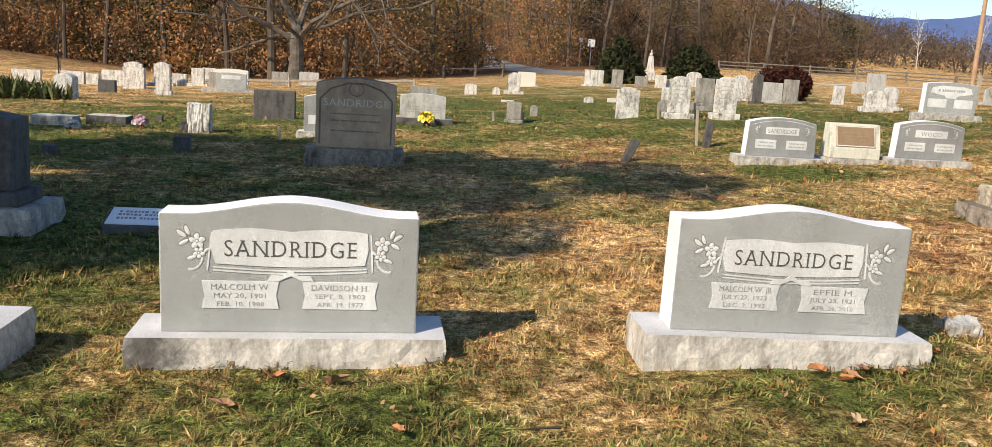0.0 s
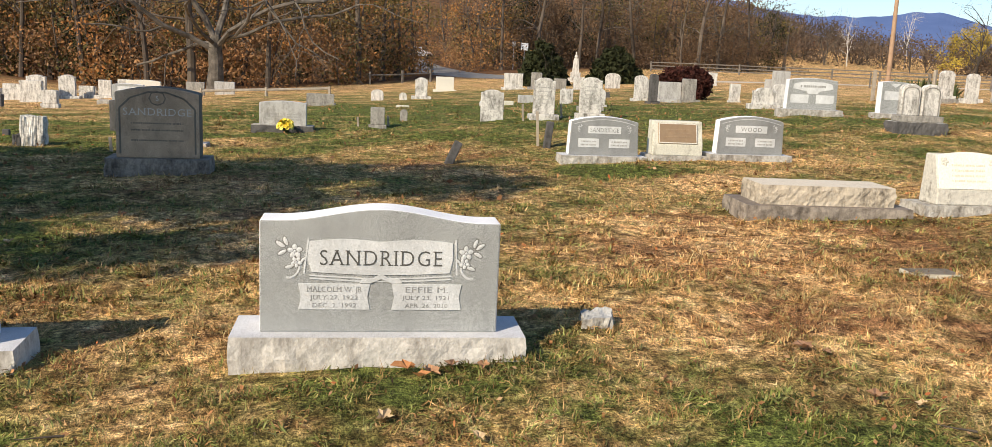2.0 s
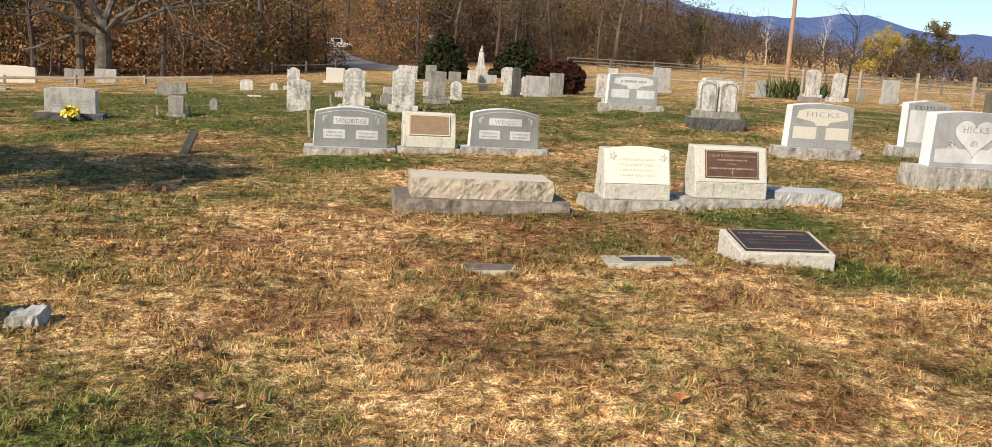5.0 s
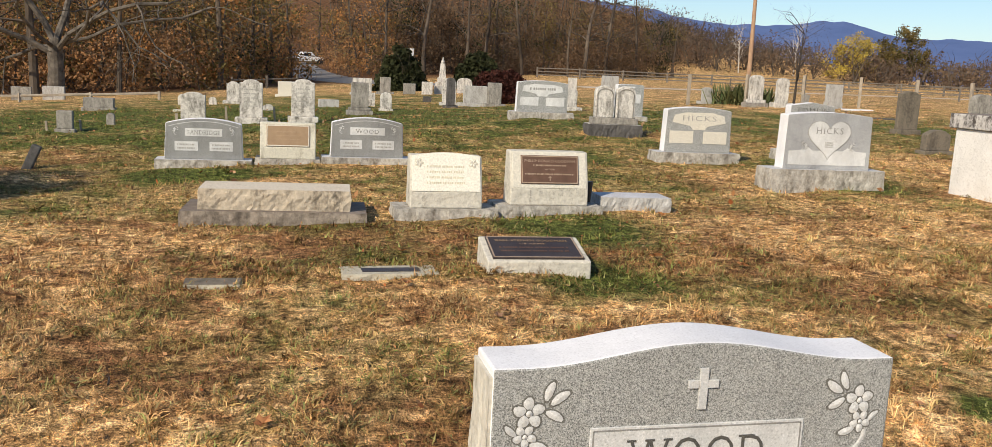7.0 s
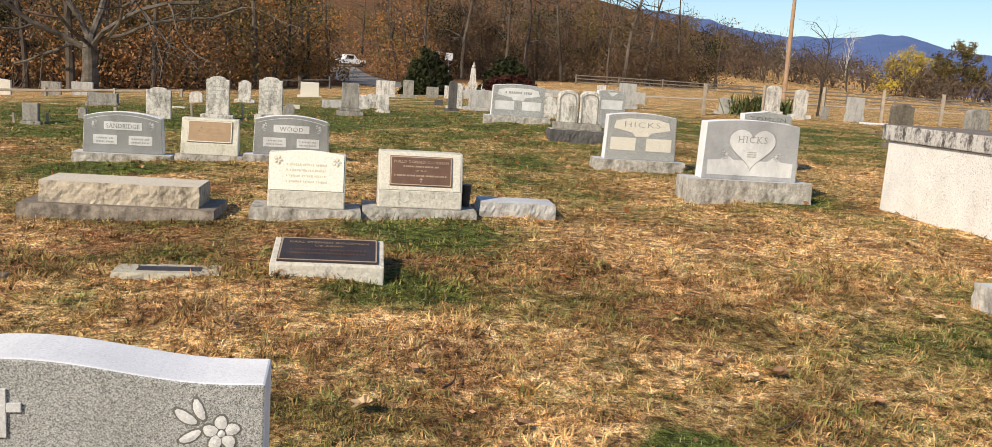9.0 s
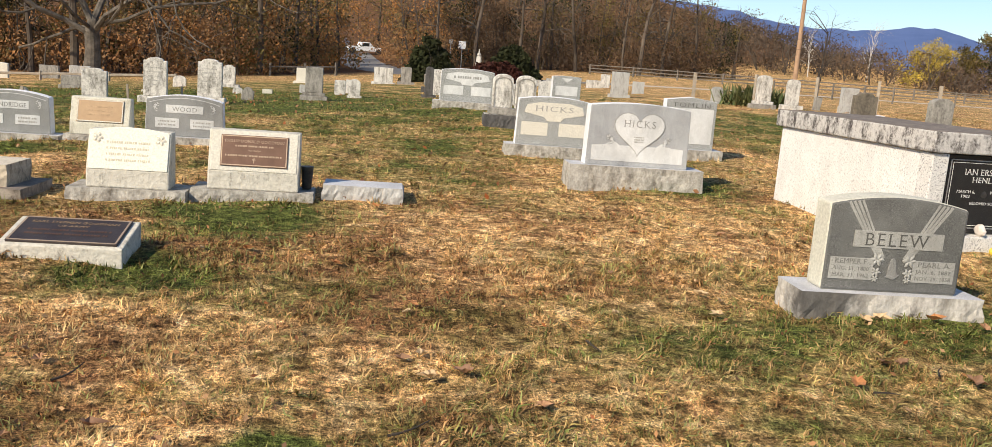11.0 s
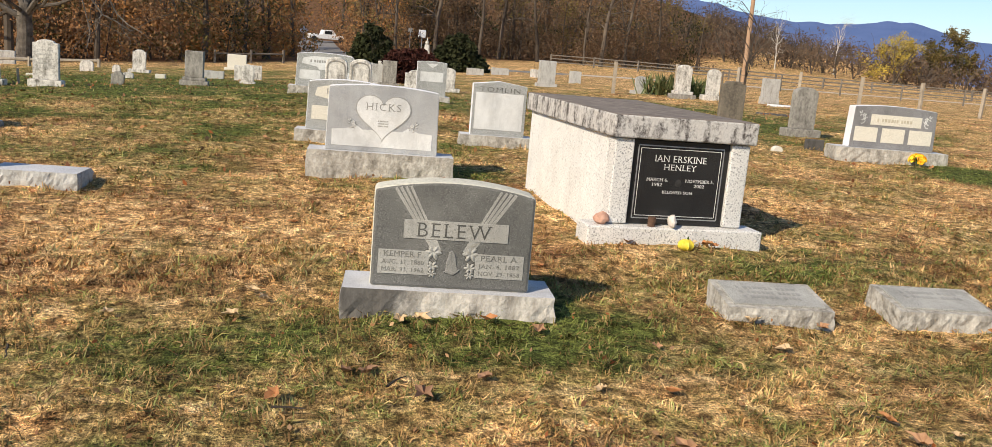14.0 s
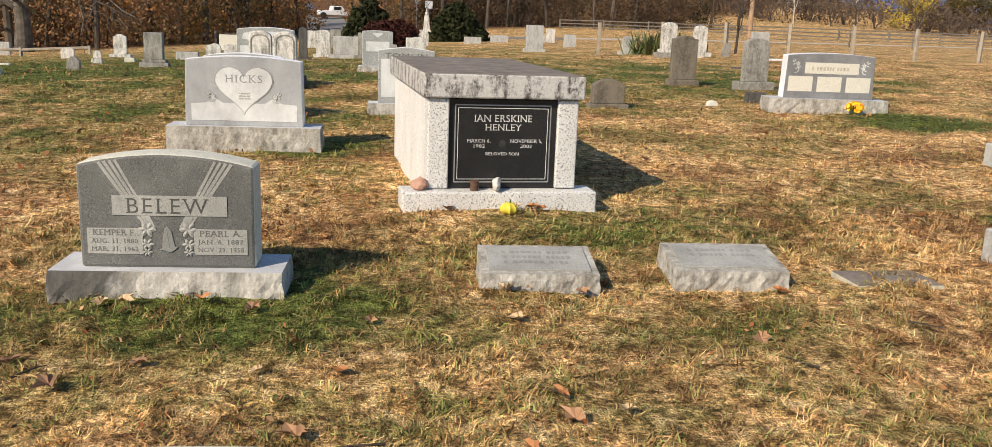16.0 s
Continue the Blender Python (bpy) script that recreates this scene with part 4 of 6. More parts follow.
def blue_stone(x, y, w, h, name, label, rz=0):
    st = thing("headstone", x, y, rz, label, "headstone", "blue-grey family stones")
    part("base", rock_block(-0.6, 0.6, -0.17, 0.19, -0.1, 0.09, 0.01, x), (GREY_ROCK, BASE_TOP), st, "grey base")
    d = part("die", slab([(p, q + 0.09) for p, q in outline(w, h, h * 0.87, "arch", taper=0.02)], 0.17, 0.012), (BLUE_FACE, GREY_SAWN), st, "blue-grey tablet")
    b = -0.085
    rim = bmesh.new()
    pts = outline(w - 0.08, h - 0.04, h * 0.87 - 0.04, "arch", 0.03, 0.02)
    ring(rim, [(p, q + 0.09) for p, q in pts[1:-1]], b, 0.007, 0.002)
    part("border", rim, FROST, d)
    panel(d, -0.23, 0.23, 0.39, 0.49, b, FROST, "name_panel"), panel(d, -0.36, -0.07, 0.2, 0.32, b, FROST, "date_panel"), panel(d, 0.07, 0.36, 0.2, 0.32, b, FROST, "date_panel")
    for s in (-1, 1):
        spray(d, s * (w * 0.36), h * 0.86, b, 0.05, -s, FROST, "carved corner leaves")
    lettering(d, name, 0, 0.412, b - 0.0045, 0.055, INK, 0.4 if len(name) > 5 else 0.3, "", 1.15)
    for s in (-1, 1):
        bars(d, s * 0.215 - 0.11, s * 0.215 + 0.11, (0.27, 0.225), b - 0.0045, 0.02, WORN)
    return st


blue_stone(4.92, 12.02, 0.98, 0.53, "SANDRIDGE", "blue-grey granite headstone with pale inset panels")
blue_stone(7.02, 12.02, 0.98, 0.53, "WOOD", "blue-grey granite headstone with an arched top and pale panels")
t2, t2d, t2up = slant(5.98, 12.1, 0.72, 0.47, None, "pale slant stone", "pale slant headstone with a tan bronze plaque", 0.84, PALE_OLD)
part("plaque", prism([(-0.28, -0.15), (0.28, -0.15), (0.28, 0.14), (-0.28, 0.14)], -0.014, 0.004, "y", 0.003), BRONZE_PALE, t2d, "tan bronze plaque", t2up)
fr = bmesh.new()
ring(fr, [(-0.27, -0.14), (0.27, -0.14), (0.27, 0.13), (-0.27, 0.13), (-0.27, -0.14)], -0.014, 0.012, 0.002)
part("border", fr, CREAM, t2d, "pale raised border", t2up)
for z in (0.04, -0.01, -0.06):
    bx = bars(t2d, -0.17, 0.17, (z,), -0.015, 0.014, BRONZE_TAN)
    bx.matrix_basis = t2up

# heart stone
hs = thing("headstone", 12.18, 9.3, -2, "light grey granite headstone with a carved heart", "headstone")
part("base", rock_block(-0.73, 0.73, -0.18, 0.2, -0.1, 0.24, 0.012, 19), (GREY_ROCK, BASE_TOP), hs, "tall grey base")
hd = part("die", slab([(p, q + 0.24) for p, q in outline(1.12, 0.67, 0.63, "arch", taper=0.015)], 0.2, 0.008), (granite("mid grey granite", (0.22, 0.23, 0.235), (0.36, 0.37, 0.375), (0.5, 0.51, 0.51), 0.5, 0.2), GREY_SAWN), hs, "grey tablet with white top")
heart = []
for i in range(40):
    a = 2 * math.pi * i / 40
    heart.append((0.0165 * 16 * math.sin(a) ** 3 * 1.02, 0.62 + 0.0155 * (13 * math.cos(a) - 5 * math.cos(2 * a) - 2 * math.cos(3 * a) - math.cos(4 * a))))
hp = part("heart", prism(heart[::-1], -0.106, -0.098, "y", 0.002), FROST, hd, "frosted raised heart")
wave = [(-0.5, 0.29), (0.5, 0.29), (0.5, 0.45), (0.36, 0.46), (0.27, 0.51), (0.2, 0.46), (-0.2, 0.46), (-0.27, 0.51), (-0.36, 0.46), (-0.5, 0.45)]
part("panel", prism(wave, -0.1035, -0.098, "y", 0.001), FROST, hd, "frosted lower panel")
rim = bmesh.new()
ring(rim, [(p * 1.03, 0.62 + (q - 0.62) * 1.03) for p, q in heart + heart[:1]], -0.1045, 0.005, 0.001)
part("border", rim, WORN, hd, "incised heart outline")
spray(hd, -0.3, 0.5, -0.104, 0.06, -1, FROST), spray(hd, 0.3, 0.5, -0.104, 0.06, 1, FROST)
lettering(hd, "HICKS", 0, 0.66, -0.107, 0.075, LETTER_SOFT, 0.34, "", 1.2)
bars(hd, -0.05, 0.06, (0.55, 0.525, 0.5), -0.107, 0.012, WORN)


def fan_stone(x, y, w, h, hb, name, label, rz, k=1.0, face=None):
    """Grey stone whose pale fan panel spreads over two date panels."""
    st = thing("headstone", x, y, rz, label, "headstone", "fan-panel stones")
    part("base", rock_block(-w / 2 - 0.13, w / 2 + 0.13, -0.17, 0.19, -0.1, hb, 0.012, x), (GREY_ROCK, BASE_TOP), st, "grey base")
    d = part("die", slab([(p, q + hb) for p, q in outline(w, h, h * 0.93, "arch", taper=0.02)], 0.2, 0.012), (face or GREY_POLISH, GREY_SAWN), st, "grey tablet")
    b, u = -0.1, w
    fan = [(-0.09 * u, hb + 0.5 * h), (0.09 * u, hb + 0.5 * h), (0.13 * u, hb + 0.58 * h), (0.4 * u, hb + 0.66 * h), (0.37 * u, hb + 0.82 * h), (0.2 * u, hb + 0.88 * h),
           (-0.2 * u, hb + 0.88 * h), (-0.37 * u, hb + 0.82 * h), (-0.4 * u, hb + 0.66 * h), (-0.13 * u, hb + 0.58 * h)]
    f = part("name_panel", prism(fan, b - 0.005, b + 0.002, "y", 0), CREAM if name else FROST, d, "pale fan-shaped panel")
    panel(d, -0.43 * u, -0.075 * u, hb + 0.2 * h, hb + 0.47 * h, b, CREAM if name else FROST, "date_panel")
    panel(d, 0.075 * u, 0.43 * u, hb + 0.2 * h, hb + 0.47 * h, b, CREAM if name else FROST, "date_panel")
    if name:
        lettering(d, name, 0, hb + 0.7 * h, b - 0.0055, 0.075, LETTER_SOFT, 0.5 * u, "", 1.2)
    else:
        bars(d, -0.25 * u, 0.25 * u, (hb + 0.7 * h,), b - 0.0055, 0.05, LETTER_SOFT)
    return st


fan_stone(11.83, 12.05, 1.02, 0.66, 0.14, "HICKS", "grey granite headstone with a cream fan panel", -4)
fan_stone(11.4, 18.95, 1.14, 0.68, 0.14, "", "grey granite headstone with a frosted fan panel and broad base", -4)

# plain inscribed stone with a gabled top
tm = thing("headstone", 13.88, 12.4, -2, "light grey headstone with a gabled top", "headstone")
part("base", rock_block(-0.5, 0.5, -0.17, 0.2, -0.1, 0.14, 0.01, 21), (GREY_ROCK, BASE_TOP), tm, "grey base")
td = part("die", slab([(p, q + 0.14) for p, q in outline(0.74, 0.74, 0.69, "peak")], 0.18), (GREY_POLISH, GREY_SAWN), tm, "grey tablet")
panel(td, -0.33, 0.33, 0.22, 0.72, -0.09, FROST, "panel", "large frosted panel")
lettering(td, "TOMLIN", 0, 0.735, -0.0915, 0.062, LETTER, 0.55, "", 1.2)
bars(td, -0.2, 0.2, (0.6, 0.5), -0.0945, 0.03, FROST)


# ---- older stones ----
def tablet(x, y, w, h, style, material, label, base=None, d=0.11, s=0.85, rz=0, lean=0, name="headstone", category="headstone", sink=0.0, rows=0, ink=None):
    """An old upright tablet, with or without a base: base is width, height and a second step."""
    st = thing(name, x, y, rz, label, category, sink=sink, tilt=(0, lean))
    z = -0.08
    if base:
        for i, (bw, bh) in enumerate(base):
            part("base", box(-bw / 2, bw / 2, -bw * 0.22, bw * 0.22, z, max(0, z) + bh, 0.015), MARBLE_DARK if i == 0 and len(base) > 1 else material, st)
            z = max(0, z) + bh
    die = part("tablet", slab([(p, q + z) for p, q in outline(w, h, h * s, style)], d, 0.014, False), material, st)
    if rows:
        bars(die, -w * 0.3, w * 0.3, [z + h * (0.72 - 0.11 * i) for i in range(rows)], -d / 2, h * 0.035, ink or WORN)
    return st


# dark family stone in the shade
fs = thing("headstone", -0.72, 11.1, 3, "large dark granite family headstone on a heavy base", "headstone")
part("base", rock_block(-0.58, 0.58, -0.26, 0.28, -0.1, 0.2, 0.015, 23), (BASE_MOTTLED, BASE_MOTTLED), fs, "heavy rough base")
fd = part("die", slab([(p, q + 0.2) for p, q in outline(0.94, 0.83, 0.76, "arch", taper=0.0)], 0.3, 0.015), (granite("brown grey granite", (0.24, 0.165, 0.105), (0.5, 0.355, 0.23), (0.64, 0.5, 0.35), 0.7, 0.5, (0.14, 0.105, 0.078), tones=(0.6, 1.25)), BROWN_OLD), fs, "brown-grey tablet")
rim = bmesh.new()
ring(rim, [(-0.42, 0.25), (-0.42, 0.78), (-0.3, 0.9), (-0.1, 0.97), (0.1, 0.97), (0.3, 0.9), (0.42, 0.78), (0.42, 0.25)], -0.15, 0.02, 0.006)
ring(rim, [(0.09 * math.cos(a * math.pi / 4), 0.9 + 0.08 * math.sin(a * math.pi / 4)) for a in range(9)], -0.15, 0.012, 0.006)
part("border", rim, BROWN_OLD, fd, "carved border and monogram roundel")
lettering(fd, "SANDRIDGE", 0, 0.7, -0.152, 0.085, CREAM, 0.76, "raised family name", 1.1)
lettering(fd, "S", 0, 0.87, -0.152, 0.06, CREAM)
bars(fd, -0.3, 0.3, (0.6, 0.52, 0.4), -0.15, 0.018, BROWN_OLD)

tablet(-2.78, 18.35, 0.8, 0.64, "flat", OLD_DARK, "dark lichened headstone in the shade", d=0.16, s=0.96)
p2 = thing("headstone", -1.3, 14.6, 0, "blue-grey headstone with pale panels behind the dark one", "headstone")
part("base", rock_block(-0.55, 0.55, -0.17, 0.19, -0.1, 0.1, 0.01, 25), (GREY_ROCK, BASE_TOP), p2)
p2d = part("die", slab([(p, q + 0.1) for p, q in outline(0.9, 0.6, 0.54, "arch")], 0.18), (BLUE_FACE, GREY_SAWN), p2)
panel(p2d, -0.38, -0.1, 0.22, 0.36, -0.09, FROST), panel(p2d, 0.1, 0.38, 0.22, 0.36, -0.09, FROST), panel(p2d, -0.2, 0.2, 0.42, 0.54, -0.09, FROST)
ys = thing("headstone", 0.12, 17.85, 0, "light grey headstone with yellow flowers before it", "headstone")
part("base", rock_block(-0.58, 0.58, -0.2, 0.22, -0.1, 0.12, 0.012, 27), (OLD_DARK, GREY_ROCK), ys)
ysd = part("die", slab([(p, q + 0.12) for p, q in outline(0.88, 0.46, 0.42, "arch")], 0.2), (GREY_OLD, BASE_TOP), ys)
bars(ysd, -0.32, -0.05, (0.22, 0.27, 0.32), -0.1, 0.025, LETTER_SOFT), bars(ysd, 0.08, 0.34, (0.22, 0.27, 0.32), -0.1, 0.025, LETTER_SOFT)


def bouquet(x, y, r, petal, label, n=70, z=0.0, seed=1):
    rnd = random.Random(seed)
    st = thing("flowers", x, y, 0, label, "flowers", sink=-z)
    stems = bmesh.new()
    for i in range(8):
        a = rnd.uniform(0, 6.28)
        bmesh.ops.create_cone(stems, cap_ends=True, segments=5, radius1=0.006, radius2=0.004, depth=r * 1.1, matrix=pose(0.25 * r * math.cos(a), 0.25 * r * math.sin(a), r * 0.5, rnd.uniform(-22, 22), rnd.uniform(-22, 22)))
    part("stem", stems, STEM, st)
    heads = bmesh.new()
    for i in range(n):
        v = Vector((rnd.gauss(0, 1), rnd.gauss(0, 1), abs(rnd.gauss(0, 0.8)))).normalized() * r * rnd.uniform(0.75, 1.0)
        q = v.to_track_quat("Z", "Y").to_matrix().to_4x4()
        m = Matrix.Translation(v + Vector((0, 0, r * 0.55))) @ q
        pts = [heads.verts.new(m @ Vector((r * 0.26 * math.cos(k * 1.2566), r * 0.26 * math.sin(k * 1.2566), r * 0.08))) for k in range(5)]
        c = heads.verts.new(m @ Vector((0, 0, -r * 0.04)))
        for k in range(5):
            heads.faces.new((pts[k], pts[(k + 1) % 5], c))
    part("bloom", heads, petal, st)
    return st


bouquet(0.2, 17.5, 0.17, YELLOW_PETAL, "bunch of yellow flowers before a grey headstone", seed=3)
bouquet(20.35, 12.45, 0.13, ORANGE_PETAL, "orange and yellow flowers before a grey headstone", seed=4)
bouquet(-4.55, 15.6, 0.13, PINK_PETAL, "small bunch of pink and white flowers", seed=5)
bouquet(-5.45, 15.1, 0.12, WHITE_PETAL, "white flowers lying by a low slab", seed=6, z=-0.05)

WM, DM = MARBLE, MARBLE_DARK
tablet(4.22, 18.2, 0.46, 0.72, "shoulder", WM, "weathered white marble tablet with dark stains", s=0.93)
tablet(5.3, 18.3, 0.44, 0.74, "shoulder", WM, "white marble tablet on a stepped base", ((0.62, 0.11),), s=0.92, rows=5)
tablet(6.3, 18.4, 0.46, 0.74, "shoulder", WM, "white marble tablet with worn inscription on a base", ((0.6, 0.11),), s=0.92, rows=5)
tablet(7.95, 25.05, 0.46, 0.68, "flat", DM, "blackened marble stone on a stepped base", ((0.72, 0.12), (0.6, 0.08)), d=0.26)
tablet(7.45, 32.3, 0.72, 0.33, "flat", GREY_OLD, "low square pale stone", d=0.2)
tablet(6.1, 51.8, 1.0, 0.72, "flat", CREAM, "broad cream headstone by the road", ((1.3, 0.1),), d=0.3)
tablet(9.0, 28.1, 0.36, 0.5, "round", WM, "small round-topped marble tablet", ((0.45, 0.06),), s=0.7)
tablet(6.4, 23.5, 0.3, 0.4, "shoulder", DM, "small leaning old marble tablet", s=0.8, lean=4)
tablet(6.3, 29.4, 0.3, 0.22, "flat", PALE_OLD, "small low buff block marker", d=0.2)
tablet(3.95, 37.8, 0.5, 0.76, "shoulder", WM, "white marble tablet on a base", ((0.8, 0.12),), s=0.9)
tablet(3.2, 37.4, 0.3, 0.36, "round", WM, "small white marble tablet", s=0.7, lean=-5)

# paired tablets on one base
tw = thing("headstone", 11.85, 15.6, -4, "paired white marble tablets on a blackened stepped base", "headstone")
part("base", rock_block(-0.5, 0.5, -0.2, 0.22, -0.1, 0.2, 0.015, 29), (OLD_DARK, MARBLE), tw, "dark lower step")
part("base", box(-0.43, 0.43, -0.15, 0.15, 0.203, 0.32, 0.015), MARBLE_DARK, tw, "upper step")
for s in (-1, 1):
    tbl = part("tablet", slab([(p + s * 0.2, q + 0.32) for p, q in outline(0.36, 0.58, 0.47, "round")], 0.14, 0.014, False), WM, tw, "round-topped marble tablet")
    rim = bmesh.new()
    ring(rim, [(p * 0.8 + s * 0.2, q * 0.88 + 0.33) for p, q in outline(0.36, 0.58, 0.47, "round")], -0.07, 0.02, 0.008)
    part("border", rim, DM, tbl, "dark carved arch")
tablet(14.9, 28.0, 0.5, 0.62, "round", WM, "round-topped white tablet on a broad base", ((0.8, 0.12),), s=0.8)

us = thing("headstone", 13.6, 19.4, -2, "light grey upright stone with a carved notch panel", "headstone")
part("base", rock_block(-0.4, 0.4, -0.2, 0.2, -0.1, 0.12, 0.01, 31), (GREY_ROCK, BASE_TOP), us)
usd = part("die", slab([(p, q + 0.12) for p, q in outline(0.62, 0.72, 0.7, "arch")], 0.22), (GREY_POLISH, GREY_SAWN), us)
panel(usd, -0.24, 0.24, 0.42, 0.62, -0.11, FROST), part("panel", prism([(-0.12, 0.79), (0, 0.7), (0.12, 0.79)], -0.115, -0.108, "y", 0), FROST, usd)

vs_ = thing("headstone", 20.08, 12.85, -6, "wide grey triple headstone with cream panels", "headstone")
part("base", rock_block(-0.88, 0.88, -0.2, 0.22, -0.1, 0.2, 0.016, 33), (GREY_ROCK, BASE_TOP), vs_, "broad pitched base")
vd = part("die", slab([(p, q + 0.2) for p, q in outline(1.34, 0.66, 0.62, "arch", taper=0.02)], 0.22, 0.012), (granite("soft grey granite", (0.12, 0.12, 0.125), (0.22, 0.22, 0.225), (0.34, 0.34, 0.34), 0.6, 0.2), GREY_SAWN), vs_, "grey tablet")
for c in (-0.43, 0.0, 0.43):
    panel(vd, c - 0.18, c + 0.18, 0.3, 0.52, -0.11, CREAM, "date_panel", "cream date panel")
panel(vd, -0.38, 0.42, 0.56, 0.72, -0.11, CREAM, "name_panel", "cream name panel")
for s in (-1, 1):
    spray(vd, s * 0.5, 0.66, -0.11, 0.09, s, FROST)
bars(vd, -0.28, 0.3, (0.61,), -0.1145, 0.05, CONCRETE)

wt = tablet(20.6, 16.6, 0.46, 0.8, "round", MARBLE_DARK, "tall lichened old tablet on a white base", ((0.72, 0.16),), d=0.2, s=0.85)
tablet(19.5, 14.0, 0.3, 0.26, "flat", OLD_DARK, "small dark footstone in grass", d=0.12)
tablet(19.55, 17.6, 0.52, 0.85, "shoulder", BROWN_OLD, "brown lichened tablet on a dark base", ((0.62, 0.12),), s=0.93)
tablet(16.88, 13.25, 0.48, 0.36, "arch", BROWN_OLD, "small dark arched headstone on a base", ((0.6, 0.06),), d=0.16, s=0.75)
tablet(18.6, 13.5, 0.17, 0.17, "round", CREAM, "small cream footstone in grass", s=0.6)
tablet(19.7, 8.3, 0.4, 0.3, "flat", GREY_OLD, "pale grey stone at the lawn's edge", d=0.2)
tablet(17.25, 4.95, 0.3, 0.28, "flat", GREY_OLD, "small pale grey stone near the path", d=0.2)
tablet(23.9, 24.5, 0.9, 0.12, "flat", OLD_DARK, "low dark slab marker", d=0.35)

# the older group beyond
tablet(24.7, 33.9, 0.56, 1.0, "round", WM, "tall pale round-topped tablet on dark steps", ((1.0, 0.16), (0.78, 0.12)), d=0.24, s=0.84)
tablet(26.0, 34.1, 0.52, 1.0, "round", WM, "tall pale round-topped marble tablet", ((0.86, 0.18),), d=0.2, s=0.84)
tablet(27.0, 34.0, 0.3, 0.62, "flat", DM, "narrow leaning old grey slab", d=0.1, lean=8)
tablet(28.35, 34.0, 0.64, 0.72, "flat", GREY_OLD, "square grey stone on a dark base", ((0.72, 0.25),), d=0.3)
tablet(24.0, 36.9, 0.5, 0.6, "round", GREY_OLD, "round-topped grey stone on a pale base", ((0.8, 0.12),), s=0.8)
tablet(27.6, 31.2, 1.1, 0.14, "flat", WHITE_PAINT, "low white slab on the grass", d=0.5)
tablet(20.75, 40.4, 0.72, 1.0, "flat", GREY_OLD, "square grey granite stone on a base", ((0.95, 0.14),), d=0.4)
tablet(24.3, 49.2, 0.62, 0.75, "flat", GREY_OLD, "plain grey upright stone on the lawn", d=0.3)
tablet(13.9, 26.9, 0.7, 0.5, "shoulder", WM, "stained white stone with rounded shoulders", ((0.95, 0.14),), d=0.2, s=0.8)
tablet(11.9, 33.3, 0.5, 0.85, "round", WM, "round-topped white marble tablet", ((0.7, 0.1),), s=0.85)
tablet(12.7, 32.4, 0.85, 0.62, "flat", GREY_OLD, "grey stone on a broad base", ((1.2, 0.1),), d=0.25)
tablet(13.35, 32.1, 0.48, 0.76, "flat", DM, "upright grey stone on a base", ((0.8, 0.08),), d=0.25)
tablet(11.4, 30.2, 0.26, 0.92, "round", OLD_DARK, "narrow dark obelisk-like stone on a small base", ((0.5, 0.1),), d=0.26, s=0.9)
tablet(14.9, 31.6, 0.36, 0.6, "flat", WM, "narrow pale upright stone in the grass", ((0.45, 0.08),), d=0.2)
tablet(13.5, 37.0, 0.5, 0.7, "flat", WM, "pale old upright stone in far rows", d=0.2)
tablet(16.6, 54.6, 0.9, 1.0, "round", WM, "white arched stone near the evergreens", s=0.75, d=0.25)
tablet(11.8, 38.0, 0.34, 0.3, "flat", OLD_DARK, "low dark marker in the grass", d=0.2)
tablet(8.86, 32.2, 0.4, 0.56, "flat", WM, "pale old tablet among far rows", s=0.9)
tablet(10.4, 54.2, 1.1, 0.85, "flat", WM, "broad pale stone near the road", ((1.4, 0.1),), d=0.3)
tablet(11.7, 53.7, 0.6, 0.85, "flat", MARBLE_DARK, "grey tall stone on a base", ((1.0, 0.14),), d=0.35)
for x, y, w, h, mt in ((13.1, 53.5, 0.7, 0.7, DM), (14.0, 52.5, 0.6, 0.8, WM), (15.0, 53.0, 1.0, 0.55, GREY_OLD), (20.2, 59.3, 1.1, 0.5, GREY_OLD), (22.4, 62.6, 1.2, 0.55, GREY_OLD), (24.5, 60.0, 1.0, 0.6, WM), (25.8, 62.0, 0.6, 1.0, WM), (8.5, 30.8, 0.36, 0.55, WM)):
    tablet(x, y, w, h, "flat", mt, "plain grey stone in the far rows", d=0.3)
for x, y, w, h, st_, mt, bs in ((-13.6, 45.6, 0.85, 1.0, "shoulder", WM, 1.3), (-11.6, 39, 0.85, 0.95, "flat", WM, None), (-12.5, 46.5, 0.75, 1.0, "shoulder", WM, 1.2), (-8.1, 30.3, 0.45, 0.42, "round", WM, 0.55),
                                (-12.6, 50.5, 0.7, 0.62, "flat", DM, None), (-11.9, 47.5, 0.7, 0.68, "flat", WM, None), (-10.9, 47.0, 0.6, 0.75, "flat", WM, 1.0), (-10.0, 46.8, 0.65, 0.78, "flat", DM, None),
                                (-13.2, 60.0, 0.8, 0.9, "flat", WM, None), (-10.2, 51.8, 1.8, 0.95, "arch", CREAM, None), (-7.8, 53.5, 1.0, 0.8, "flat", DM, None), (-6.2, 53.5, 1.1, 0.8, "flat", GREY_OLD, None),
                                (-17, 47, 1.3, 0.7, "flat", WM, None), (-15.6, 46, 0.6, 0.6, "flat", WM, None), (-14.3, 45, 1.1, 0.8, "flat", WM, None), (-10.4, 32.0, 0.55, 0.5, "flat", OLD_DARK, None), (-19.5, 48, 1.4, 0.7, "flat", WM, None)):
    tablet(x, y, w, h, st_, mt, "pale old headstone in the far rows" if mt is not OLD_DARK else "dark headstone in the far rows", ((bs, 0.14),) if bs else None, d=0.25, s=0.92)
gs = thing("headstone", -6.9, 35.0, 0, "grey granite headstone with a pale panel", "headstone")
